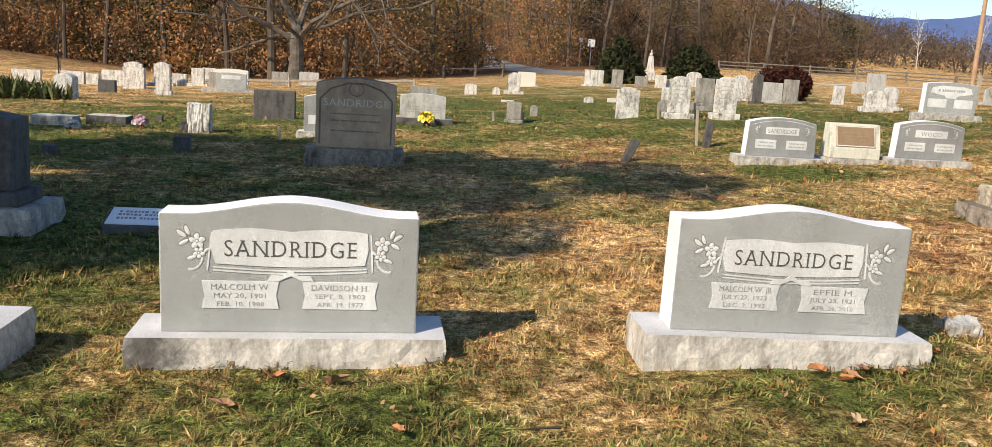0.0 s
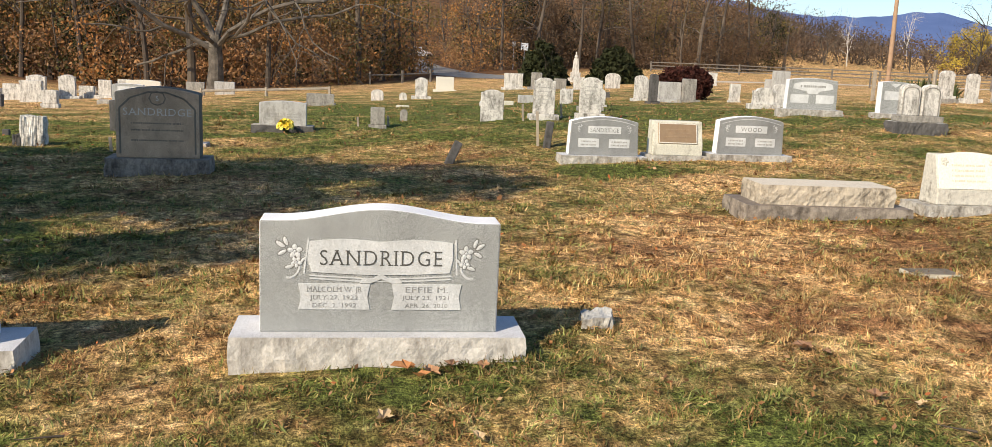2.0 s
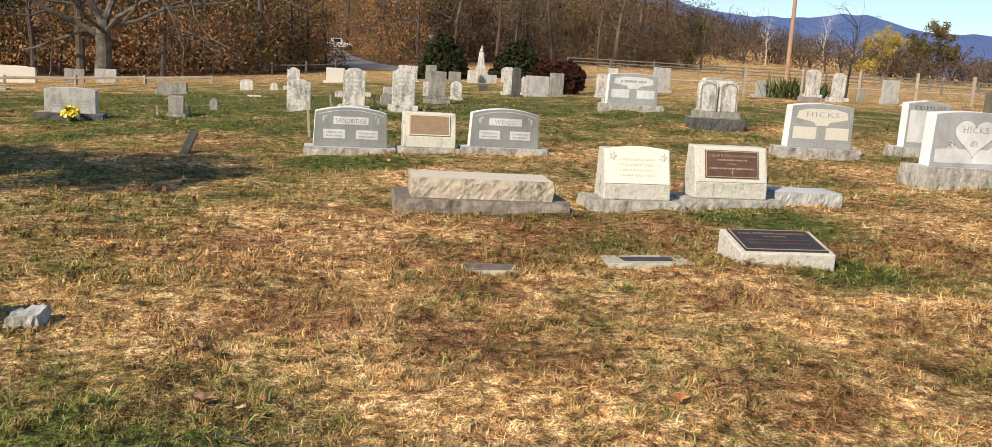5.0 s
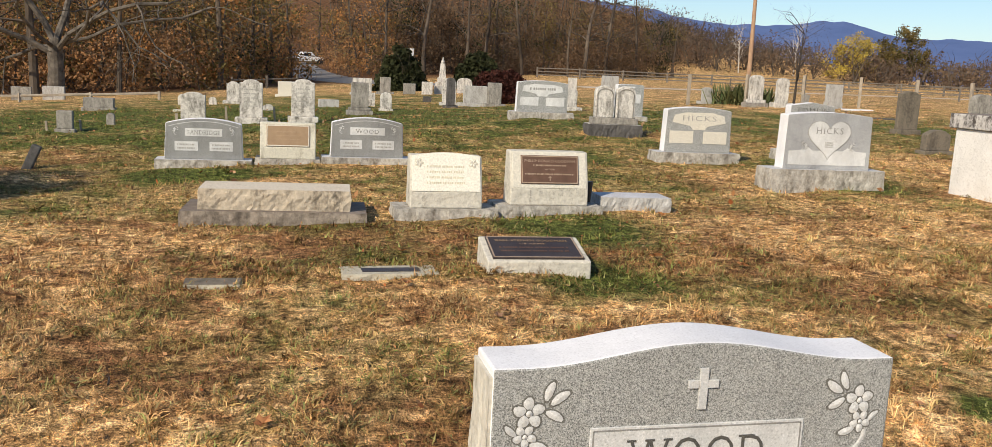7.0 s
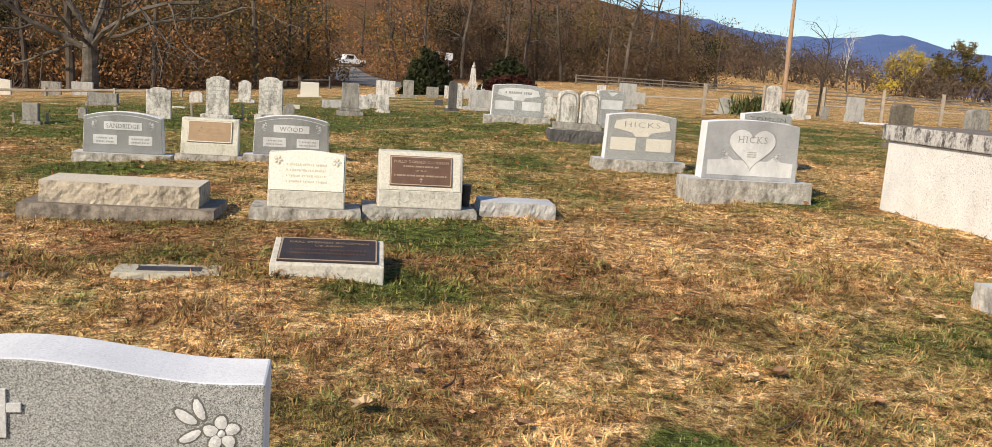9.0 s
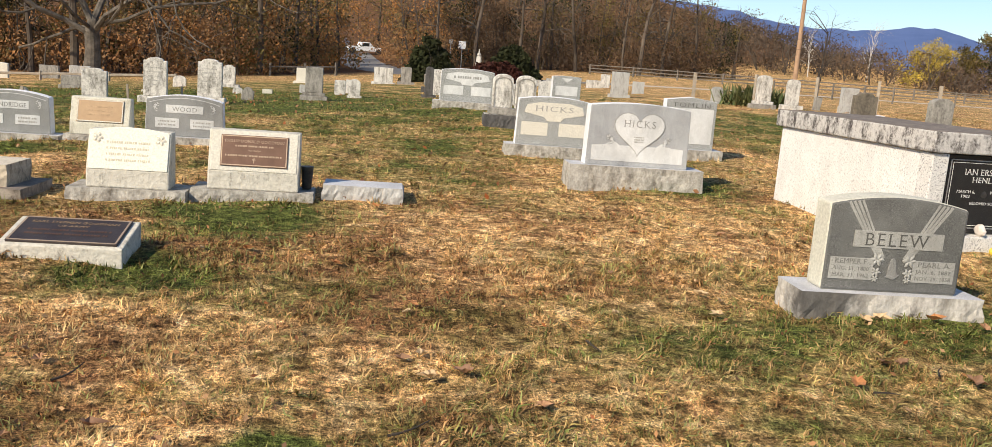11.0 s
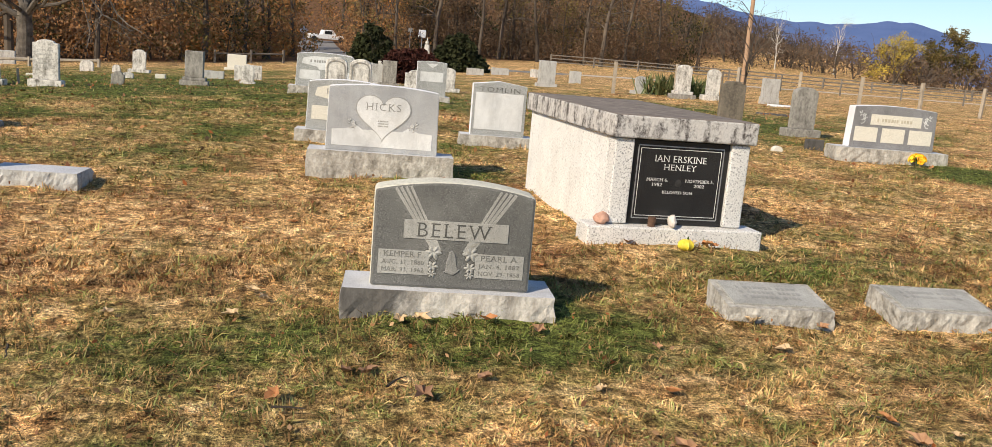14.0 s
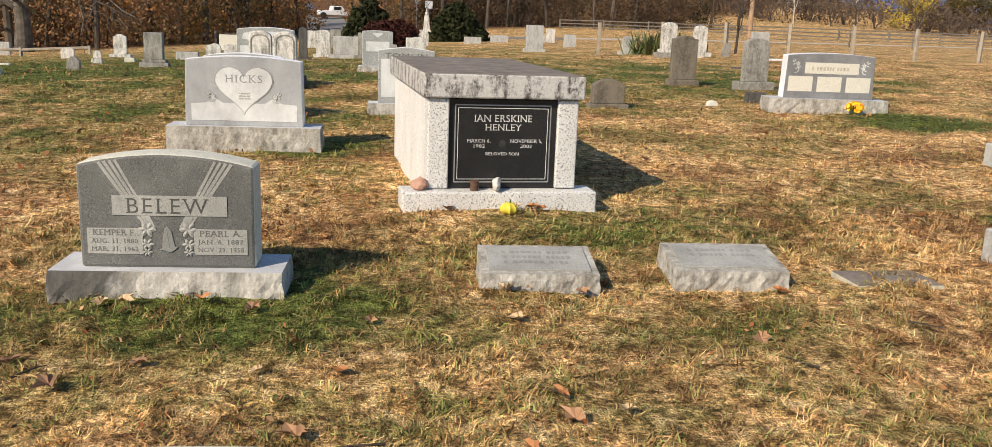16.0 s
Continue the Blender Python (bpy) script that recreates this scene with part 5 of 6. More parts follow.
part("base", box(-1.05, 1.05, -0.25, 0.25, -0.1, 0.12), GREY_ROCK, gs)
gsd = part("die", slab([(p, q + 0.12) for p, q in outline(1.1, 0.62, 0.58, "arch")], 0.25), (GREY_POLISH, GREY_SAWN), gs)
panel(gsd, -0.35, 0.35, 0.5, 0.64, -0.125, FROST)
tablet(-9.4, 25.6, 0.5, 0.75, "arch", WM, "pale stone beside spiky leaves", d=0.45, s=0.85)
lf = thing("headstone", -3.45, 15.0, 0, "rough lichened white stone with a dark foot", "headstone")
part("tablet", rock_block(-0.16, 0.16, -0.1, 0.1, -0.1, 0.45, 0.025, 35, 9, False), (WM, WM), lf)
part("base", rock_block(-0.27, -0.17, -0.12, 0.12, -0.1, 0.16, 0.02, 36, 9, False), (OLD_DARK, OLD_DARK), lf)
tablet(-2.98, 12.0, 0.2, 0.28, "flat", OLD_DARK, "short dark stone stub in the shade", d=0.15)
tablet(-4.35, 11.3, 0.16, 0.2, "flat", OLD_DARK, "tiny dark stone stub", d=0.12)
tablet(-4.7, 17.3, 0.12, 0.16, "flat", OLD_DARK, "tiny dark stub in the shade", d=0.1)
for x, y in ((-5.9, 15.6), (-5.15, 15.95)):
    sl = thing("grave_marker", x, y, 0, "low white-topped slab marker", "grave marker")
    part("block", rock_block(-0.32, 0.32, -0.2, 0.2, -0.06, 0.16, 0.012, x), (OLD_DARK if x > -5.5 else GREY_ROCK, WM), sl)
fw = thing("grave_marker", -1.95, 6.75, 3, "low slant marker with white inscribed face in the shade", "grave marker")
part("block", prism([(-0.16, -0.06), (0.16, -0.06), (0.16, 0.14), (-0.16, 0.06)], -0.26, 0.26, "x", 0.008), OLD_DARK, fw)
fp = part("panel", prism([(-0.24, -0.14), (0.24, -0.14), (0.24, 0.14), (-0.24, 0.14)], -0.008, 0.004, "y", 0), GREY_SAWN, fw, "", pose(0, 0, 0.1, math.degrees(math.atan2(0.08, 0.32)) - 90))
bars(fp, -0.18, 0.18, (0.05, 0.0, -0.06), -0.0085, 0.03, LETTER_SOFT)
tl = thing("headstone", -3.08, 6.75, 0, "tall dark granite headstone in the shade on a stepped base", "headstone")
part("base", rock_block(-0.45, 0.45, -0.3, 0.3, -0.1, 0.2, 0.015, 38), (GREY_ROCK, GREY_ROCK), tl, "rough lower step")
part("base", box(-0.34, 0.34, -0.22, 0.22, 0.203, 0.3, 0.01), OLD_DARK, tl, "upper step")
part("die", slab([(p, q + 0.3) for p, q in outline(0.56, 0.54, 0.51, "arch")], 0.32, 0.012), (OLD_DARK, OLD_DARK), tl, "dark tablet")
lb = thing("headstone", -2.3, 3.95, 0, "grey headstone base at the lawn's shaded edge", "headstone")
part("base", rock_block(-0.62, 0.6, -0.32, 0.22, -0.1, 0.2, 0.012, 39), (GREY_ROCK, BASE_TOP), lb)

# small stubs, posts and pegs
for x, y, h, lean, mt, lab in ((2.8, 11.95, 0.33, 24, OLD_DARK, "leaning dark iron-grey post in the grass"), (4.52, 13.9, 0.4, 6, OLD_DARK, "short dark stone post")):
    po = thing("post", x, y, 0, lab, "post", tilt=(0, lean))
    part("shaft", prism([(-0.055, -0.05), (0.055, -0.05), (0.055, 0.05), (-0.055, 0.05)], -0.1, h, "z", 0.015), mt, po)
for x, y, h in ((4.4, 14.0, 0.55), (4.85, 18.1, 0.34), (2.15, 18.4, 0.2), (5.75, 18.6, 0.3), (-2.04, 14.0, 0.22), (1.55, 18.4, 0.2)):
    pg = thing("peg", x, y, 0, "thin pale wooden marker peg", "peg", tilt=(0, -4))
    part("shaft", prism([(-0.02, -0.015), (0.02, -0.015), (0.02, 0.015), (-0.02, 0.015)], -0.05, h, "z", 0.003), TIMBER_PALE, pg)
tablet(1.93, 18.15, 0.28, 0.34, "flat", DM, "small square old marble stone", ((0.36, 0.05),), d=0.14)
tablet(2.5, 19.5, 0.16, 0.34, "round", DM, "narrow little marker stone", s=0.8)
tablet(0.2, 30.9, 0.9, 0.3, "flat", DM, "low pale stones in the grass", ((1.0, 0.08),), d=0.3)
tablet(2.15, 37.3, 0.5, 0.5, "round", WM, "small white round-topped stone", s=0.7)
tablet(5.45, 29.0, 0.3, 0.26, "round", WM, "small pale stone in the grass", s=0.7)
tablet(2.85, 28.9, 0.4, 0.12, "flat", PALE_OLD, "low pale stone in the grass", d=0.2)
ob_ = thing("monument", 18.0, 71.0, 0, "slender white marble obelisk monument with finial", "monument")
part("base", box(-0.5, 0.5, -0.5, 0.5, -0.2, 0.4, 0.03), WM, ob_)
part("plinth", box(-0.34, 0.34, -0.34, 0.34, 0.403, 0.75, 0.03), WM, ob_)
sh = bmesh.new()
bmesh.ops.create_cone(sh, cap_ends=True, segments=4, radius1=0.34, radius2=0.22, depth=1.1, matrix=pose(0, 0, 1.3, 0, 0, 45))
part("shaft", sh, WM, ob_)
fi = bmesh.new()
bmesh.ops.create_uvsphere(fi, u_segments=12, v_segments=8, radius=0.15, matrix=pose(0, 0, 1.98))
bmesh.ops.create_cone(fi, cap_ends=True, segments=8, radius1=0.08, radius2=0.02, depth=0.3, matrix=pose(0, 0, 2.22))
part("finial", fi, WM, ob_)


# ---- trees and shrubs ----
def tube(verts, faces, a, b, ra, rb, n=6):
    d = (b - a)
    if d.length < 1e-5:
        return
    q = d.to_track_quat("Z", "Y").to_matrix()
    k = len(verts)
    for p, r in ((a, ra), (b, rb)):
        for i in range(n):
            t = 2 * math.pi * i / n
            verts.append(tuple(p + q @ Vector((r * math.cos(t), r * math.sin(t), 0))))
    for i in range(n):
        j = (i + 1) % n
        faces.append((k + i, k + j, k + n + j, k + n + i))


def limb(verts, faces, p, d, length, r, depth, rnd, droop, ends=None, wiggle=0.22, n=6):
    """A crooked, forking, tapering limb."""
    steps = 5
    for i in range(steps):
        r2 = r * (1 - 0.11)
        d = (d + Vector((rnd.gauss(0, wiggle), rnd.gauss(0, wiggle), rnd.gauss(0, wiggle * 0.7) - droop * 0.1))).normalized()
        q = p + d * (length / steps)
        tube(verts, faces, p, q, r, r2, n)
        if depth > 0 and i >= 1 and rnd.random() < 0.8:
            side = d.cross(Vector((rnd.gauss(0, 1), rnd.gauss(0, 1), rnd.gauss(0, 1)))).normalized()
            limb(verts, faces, q, (d * 0.55 + side * 0.8).normalized(), length * rnd.uniform(0.45, 0.75), r2 * 0.55, depth - 1, rnd, droop, ends, wiggle, max(3, n - 1))
        p, r = q, r2
    if ends is not None:
        ends.append(p)


def leaves(centres, spread, per, size, rnd_seed, flat=1.0):
    """Many small folded leaf pieces in clumps: one quad a piece."""
    rg = np.random.default_rng(rnd_seed)
    c = np.repeat(np.asarray(centres, float), per, 0)
    n = len(c)
    sp = np.repeat(np.broadcast_to(np.asarray(spread, float), (len(centres),)), per)[:, None]
    off = rg.normal(0, 1, (n, 3))
    off *= (rg.random((n, 1)) ** 0.5) / np.linalg.norm(off, axis=1, keepdims=True)
    c = c + off * sp * np.array([1, 1, flat])
    u = rg.normal(0, 1, (n, 3))
    u /= np.linalg.norm(u, axis=1, keepdims=True)
    w = np.cross(u, rg.normal(0, 1, (n, 3)))
    w /= np.linalg.norm(w, axis=1, keepdims=True)
    s = size * rg.uniform(0.5, 1.4, (n, 1))
    v = np.stack([c - u * s, c + w * s * 0.55, c + u * s, c - w * s * 0.55], 1).reshape(-1, 3)
    f = np.arange(4 * n).reshape(-1, 4)
    return v, f


# old bare tree at the wood's edge
rnd = random.Random(11)
bt = thing("tree", -8.2, 63.0, 0, "old bare spreading tree with a thick grey trunk", "tree")
vv, ff = [], []
p0 = Vector((0, 0, -0.4))
trunk_pts = [(0, 0, -0.4, 0.75), (0, 0, 0.4, 0.56), (0.05, 0, 1.6, 0.47), (0.0, 0, 2.8, 0.45), (0.15, 0, 3.6, 0.4)]
for (xa, ya, za, ra), (xb, yb, zb, rb) in zip(trunk_pts, trunk_pts[1:]):
    tube(vv, ff, Vector((xa, ya, za)), Vector((xb, yb, zb)), ra, rb, 14)
raw("trunk", vv, ff, BARK_GREY, bt)
vv, ff = [], []
for dx, dy, dz, ln, r, h in ((-1, -0.3, 0.62, 9, 0.2, 2.6), (0.9, -0.4, 0.75, 9, 0.19, 2.8), (-0.45, 0.2, 1, 8, 0.22, 3.3), (0.35, 0.2, 1, 9, 0.24, 3.4), (-1, 0.4, 0.45, 8, 0.13, 3.2), (1, 0.3, 0.42, 10, 0.13, 3.3), (0.7, -0.7, 0.6, 9, 0.13, 3.0), (-0.8, -0.7, 0.55, 9, 0.13, 3.0)):
    vv, ff = [], []
    limb(vv, ff, Vector((0.05, 0, h)), Vector((dx, dy, dz)).normalized(), ln, r, 4, rnd, 0.6, None, 0.26, 7)
    raw("limb", vv, ff, BARK_GREY, bt)

# tree outside the walk whose crown shades the lawn
st_ = thing("tree", -13.87, 2.71, 0, "broad leafy tree standing beside the lawn", "tree")
vv, ff, ends = [], [], []
rnd = random.Random(5)
tube(vv, ff, Vector((0, 0, -0.3)), Vector((0.1, 0, 4.0)), 0.42, 0.32, 12)
for i in range(9):
    a = i * 0.7
    limb(vv, ff, Vector((0.1, 0, 3.6 + 0.2 * i)), Vector((math.cos(a), math.sin(a), 0.7)).normalized(), 5.0, 0.14, 2, rnd, 0.0, ends, 0.2, 6)
raw("trunk", vv, ff, BARK, st_)
crn = [tuple(e) for e in ends]
lv, lf_ = leaves(crn, 0.9, max(1, 46000 // max(1, len(crn))), 0.15, 3, 0.8)
raw("crown", lv.tolist(), lf_.tolist(), LEAF_OLIVE, st_)


def shrub(name, x, y, rx, rz_, h, material, label, n=160, per=60, size=0.09, seed=1, category="shrub", cone=0.0):
    rg = random.Random(seed)
    st = thing(name, x, y, 0, label, category)
    vv, ff = [], []
    for i in range(7):
        a = i * 0.9
        limb(vv, ff, Vector((0.1 * math.cos(a), 0.1 * math.sin(a), -0.1)), Vector((math.cos(a) * 0.6, math.sin(a) * 0.6, 1)).normalized(), h * 0.7, 0.04, 1, rg, 0, None, 0.2, 4)
    raw("stems", vv, ff, BARK, st)
    cs = []
    while len(cs) < n:
        u, v, w = rg.uniform(-1, 1), rg.uniform(-1, 1), rg.uniform(0, 1)
        lim = (1 - w) ** cone if cone else math.sqrt(max(0, 1 - (2 * w - 1) ** 2)) ** 0.6
        q = math.hypot(u, v)
        if 0.35 * lim < q < lim * (0.9 + 0.2 * noise.noise(Vector((u * 2, v * 2, w * 3 + seed)))):
            cs.append((u * rx, v * rz_, w * h))
    lv, lf = leaves(cs, min(rx, h) * 0.18, per, size, seed)
    raw("foliage", lv.tolist(), lf.tolist(), material, st)
    return st


shrub("bush", 14.3, 35.2, 1.15, 1.0, 1.2, LEAF_RED, "rounded dark red-brown bush", 220, 70, 0.07, 2, "bush")
shrub("bush", 13.6, 62.0, 2.0, 1.8, 3.2, LEAF_EVERGREEN, "dark green conical evergreen", 320, 80, 0.16, 3, "evergreen", 0.8)
shrub("bush", 19.8, 66.0, 2.3, 1.9, 2.5, LEAF_EVERGREEN, "broad dark evergreen shrub", 300, 80, 0.16, 4, "evergreen", 0.6)


def yucca(x, y, r, n, seed):
    rg = random.Random(seed)
    st = thing("yucca", x, y, 0, "spiky green yucca clump among the stones", "yucca")
    vv, ff = [], []
    for i in range(n):
        a, up = rg.uniform(0, 6.28), rg.uniform(0.25, 1.3)
        o = Vector((rg.gauss(0, r * 0.45), rg.gauss(0, r * 0.3), 0.0))
        d = Vector((math.cos(a) * math.cos(up), math.sin(a) * math.cos(up), math.sin(up)))
        s = d.cross(Vector((0, 0, 1))).normalized() * 0.03
        ln = r * rg.uniform(0.55, 0.9)
        k = len(vv)
        mid, tip = o + d * ln * 0.6, o + d * ln + Vector((0, 0, -0.12 * ln))
        vv += [tuple(o - s), tuple(o + s), tuple(mid + s), tuple(mid - s), tuple(tip)]
        ff += [(k, k + 1, k + 2, k + 3), (k + 3, k + 2, k + 4)]
    raw("leaves", vv, ff, LEAF_YUCCA, st)


yucca(25.4, 36.2, 1.4, 620, 1), yucca(-10.6, 25.0, 0.95, 480, 2), yucca(-9.8, 24.6, 0.75, 320, 3)


def bare_tree(x, y, h, r, material, label, seed, depth=3, lean=0.0, spread=0.6):
    rg = random.Random(seed)
    st = thing("tree", x, y, 0, label, "tree", tilt=(0, lean))
    vv, ff = [], []
    p, d = Vector((0, 0, -0.3)), Vector((0, 0, 1))
    for i in range(6):
        q = p + (d + Vector((rg.gauss(0, 0.05), rg.gauss(0, 0.05), 0))).normalized() * h / 6
        tube(vv, ff, p, q, r * (1 - i * 0.13), r * (1 - (i + 1) * 0.13), 7)
        if i > 0:
            for k in range(2):
                a = rg.uniform(0, 6.28)
                limb(vv, ff, q, Vector((math.cos(a) * spread, math.sin(a) * spread, 0.8)).normalized(), h * 0.36, r * 0.35, depth - 1, rg, 0, None, 0.16, 4)
        p = q
    raw("trunk", vv, ff, material, st)
    return st


bare_tree(29.4, 38.8, 3.6, 0.07, BARK, "small bare dead tree among the stones", 3, 3, 6)
bare_tree(-9.8, 26.2, 2.6, 0.03, BARK, "thin bare sapling by the yucca", 6, 2, 2, 0.3)
bare_tree(112, 178, 9.5, 0.16, BARK_PALE, "pale bare tree by the far field", 8, 3, 3)
bare_tree(96, 172, 7.5, 0.14, BARK_PALE, "pale bare tree near the far fence", 9, 3, -2)

# ---- woods ----
SKY_AZ, SKY_EL = (15, 19, 22.5, 24.1, 25.4, 26.3), (7.0, 5.6, 4.4, 2.95, 1.5, 0.9)
EDGE_X = (-110, -60, -30, -18, -8, 0, 6, 14, 22, 32, 45, 62)
EDGE_Y = (60, 64, 80, 72, 69, 74, 92, 108, 114, 119, 118, 132)
tv, tf, cl, oliv, evg, br, dun, low_dun = [], [], [], [], [], [], [], []
wr = random.Random(21)


def wood_place(deep, back):
    while True:
        x = wr.uniform(-90, 66)
        y = float(np.interp(x, EDGE_X, EDGE_Y)) - back + wr.random() ** 1.6 * deep
        az = math.degrees(math.atan2(x - 6, y))
        if az < 25.8 and not (abs(x - (9 + (110 - y) * 0.06)) < 3.0 and y < 146 and x > 4):
            cap = math.hypot(x - 6, y) * math.tan(radians(float(np.interp(az, SKY_AZ, SKY_EL)))) + 1.6
            return x, y, float(ground(x, y)), cap


for i in range(500):
    x, y, z, cap = wood_place(55, 0)
    h, r = min(wr.uniform(8, 14), cap - z), wr.choice((0.06, 0.08, 0.1, 0.14, 0.2, 0.28))
    p = Vector((x, y, z - 0.4))
    d = Vector((wr.gauss(0, 0.11), wr.gauss(0, 0.11), 1)).normalized()
    for k in range(4):
        q = p + d * h / 4
        tube(tv, tf, p, q, r * (1 - k * 0.2), r * (1 - (k + 1) * 0.2), 5)
        d = (d + Vector((wr.gauss(0, 0.06), wr.gauss(0, 0.06), 0))).normalized()
        p = q
    for k in range(5):
        a, hh = wr.uniform(0, 6.28), wr.uniform(0.12, 0.85) * h
        limb(tv, tf, Vector((x, y, z + hh)), Vector((math.cos(a), math.sin(a), 0.5)).normalized(), wr.uniform(0.15, 0.3) * h, r * 0.3, 1 if k < 3 else 0, wr, 0, None, 0.2, 3)
    for k in range(wr.choice((4, 8, 13, 18))):
        a, q = wr.uniform(0, 6.28), wr.uniform(0.3, 2.4)
        (oliv if i % 4 == 0 else evg if i % 9 == 5 else dun if x > 17 + 5 * math.sin(i) else cl).append((x + q * math.cos(a), y + q * math.sin(a), z + wr.uniform(0.05, 0.85) * h))
# larger trunks standing clear along the edge
for i in range(26):
    x = -60 + 4.6 * i + wr.uniform(-1.5, 1.5)
    y = float(np.interp(x, EDGE_X, EDGE_Y)) - wr.uniform(0.5, 3.0)
    if math.degrees(math.atan2(x - 6, y)) > 22 or 4 < x < 14:
        continue
    p, d, r = Vector((x, y, float(ground(x, y)) - 0.4)), Vector((wr.gauss(0, 0.06), 0, 1)).normalized(), wr.uniform(0.12, 0.34)
    for k in range(5):
        q = p + d * 2.6
        tube(tv, tf, p, q, r * (1 - k * 0.12), r * (1 - (k + 1) * 0.12), 8)
        d = (d + Vector((wr.gauss(0, 0.07), wr.gauss(0, 0.07), 0))).normalized()
        for m in range(2 if k else 0):
            a = wr.uniform(0, 6.28)
            limb(tv, tf, q, Vector((math.cos(a), math.sin(a), 0.4)).normalized(), wr.uniform(2, 4.5), r * 0.35, 2, wr, 0.1, None, 0.24, 4)
        p = q
woods = new("woods")
tagged(woods, "bare and rust-leaved autumn woods on a hillside", "woods", kind="stuff")
raw("trunks", tv, tf, BARK_WOODS, woods)
lv, lf_ = leaves(cl, 1.5, 64, 0.15, 5, 0.8)
raw("leaves", lv.tolist(), lf_.tolist(), LEAF_WOODS, woods)
lv, lf_ = leaves(dun, 1.5, 58, 0.15, 15, 0.8)
raw("leaves", lv.tolist(), lf_.tolist(), LEAF_DUN, woods)
lv, lf_ = leaves(oliv, 1.5, 60, 0.15, 6, 0.8)
raw("leaves", lv.tolist(), lf_.tolist(), LEAF_OLIVE, woods)
lv, lf_ = leaves(evg, 1.3, 64, 0.15, 16, 0.8)
raw("leaves", lv.tolist(), lf_.tolist(), LEAF_EVERGREEN, woods)
# brush at the wood's foot and in its depth
for i in range(2000):
    x, y, z, cap = wood_place(48, 2)
    (low_dun if x > 17 + 5 * math.sin(i) else br).append((x, y, z + min(wr.uniform(0.1, 4.2), cap - z)))
lv, lf_ = leaves(br, 1.6, 58, 0.14, 7, 0.6)
raw("brush", lv.tolist(), lf_.tolist(), LEAF_BRUSH, woods)
lv, lf_ = leaves(low_dun, 1.6, 58, 0.13, 17, 0.6)
raw("brush", lv.tolist(), lf_.tolist(), LEAF_DUN, woods)
# far hedgerow and trees beyond the right-hand field
hd_v, hd_f, hc, hy = [], [], [], []
for i in range(240):
    az = radians(wr.uniform(22, 62))
    dist = wr.uniform(190, 290)
    x, y = dist * math.sin(az), dist * math.cos(az)
    z, h = float(ground(x, y)), wr.uniform(3.5, 7.5)
    for k in range(3):
        a = wr.uniform(0, 6.28)
        limb(hd_v, hd_f, Vector((x, y, z)), Vector((0.3 * math.cos(a), 0.3 * math.sin(a), 1)).normalized(), h, 0.14, 1, wr, 0, None, 0.15, 3)
    for k in range(7):
        hc.append((x + wr.gauss(0, 2.2), y + wr.gauss(0, 2.2), z + wr.uniform(0.05, 0.95) * h))
hedge = new("hedgerow")
tagged(hedge, "dun brown far hedgerow and scrub trees", "hedgerow", kind="stuff")
raw("branches", hd_v, hd_f, BARK_WOODS, hedge)
lv, lf_ = leaves(hc, 2.2, 36, 0.26, 8, 0.8)
raw("leaves", lv.tolist(), lf_.tolist(), LEAF_FAR, hedge)


def leafy_tree(x, y, h, r, material, label, seed, per=60):
    rgx = random.Random(seed)
    st = thing("tree", x, y, 0, label, "tree")
    vv, ff, ends = [], [], []
    tube(vv, ff, Vector((0, 0, -0.5)), Vector((0, 0, h * 0.35)), h * 0.03, h * 0.022, 7)
    for i in range(9):
        a = i * 2.4
        limb(vv, ff, Vector((0, 0, h * (0.22 + 0.05 * i))), Vector((math.cos(a), math.sin(a), 0.9)).normalized(), r * 1.3, h * 0.01, 2, rgx, 0, ends, 0.2, 4)
    raw("trunk", vv, ff, BARK, st)
    lv, lf = leaves([tuple(e) for e in ends], r * 0.3, per, h * 0.022, seed)
    raw("crown", lv.tolist(), lf.tolist(), material, st)


leafy_tree(119, 167, 7.2, 3.2, LEAF_YELLOW, "yellow autumn tree by the far field", 4)
leafy_tree(132, 170, 9.8, 3.2, LEAF_OLIVE, "tall dark olive tree by the far field", 5)

# ---- mountains ----
AZ = (-20, 5, 15, 19, 22.5, 24, 26, 28.5, 30.3, 31.8, 33.2, 34.6, 35.6, 37.2, 39, 41, 46, 52, 60, 75)
EL = (2.0, 3.2, 3.9, 4.2, 3.85, 3.4, 3.18, 3.08, 3.2, 3.4, 3.52, 3.18, 2.78, 2.62, 2.64, 2.55, 2.1, 1.7, 1.4, 1.0)
mv, mf = [], []
for i in range(381):
    az = -20 + 0.25 * i
    e = float(np.interp(az, AZ, EL)) + 0.03 * noise.noise(Vector((az * 1.3, 0, 0))) + 0.012 * noise.noise(Vector((az * 9, 3, 0)))
    for j, (dist, k) in enumerate(((2600, -0.02), (2900, 0.35), (3200, 0.72), (3500, 1.0), (3800, 0.4))):
        a = radians(az)
        mv.append((dist * math.sin(a), dist * math.cos(a), 1.6 + 3500 * math.tan(radians(e)) * k * (1 + 0.05 * noise.noise(Vector((az * 0.8, j * 3.0, 1))))))
for i in range(380):
    for j in range(4):
        k = i * 5 + j
        mf.append((k, k + 5, k + 6, k + 1))
# distance haze is put into the colour: blue forest plus an even emission glow
s = Shade("mountain forest with haze in colour and glow", 1.0, 0, 0.0)
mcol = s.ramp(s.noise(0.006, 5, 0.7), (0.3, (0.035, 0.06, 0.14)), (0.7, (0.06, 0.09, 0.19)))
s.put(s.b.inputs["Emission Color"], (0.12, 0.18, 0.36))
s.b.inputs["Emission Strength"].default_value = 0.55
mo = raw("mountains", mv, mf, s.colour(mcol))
tagged(mo, "long mountain ridge on the horizon with blue haze put into its colour", "mountains", kind="structure")
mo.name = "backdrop"

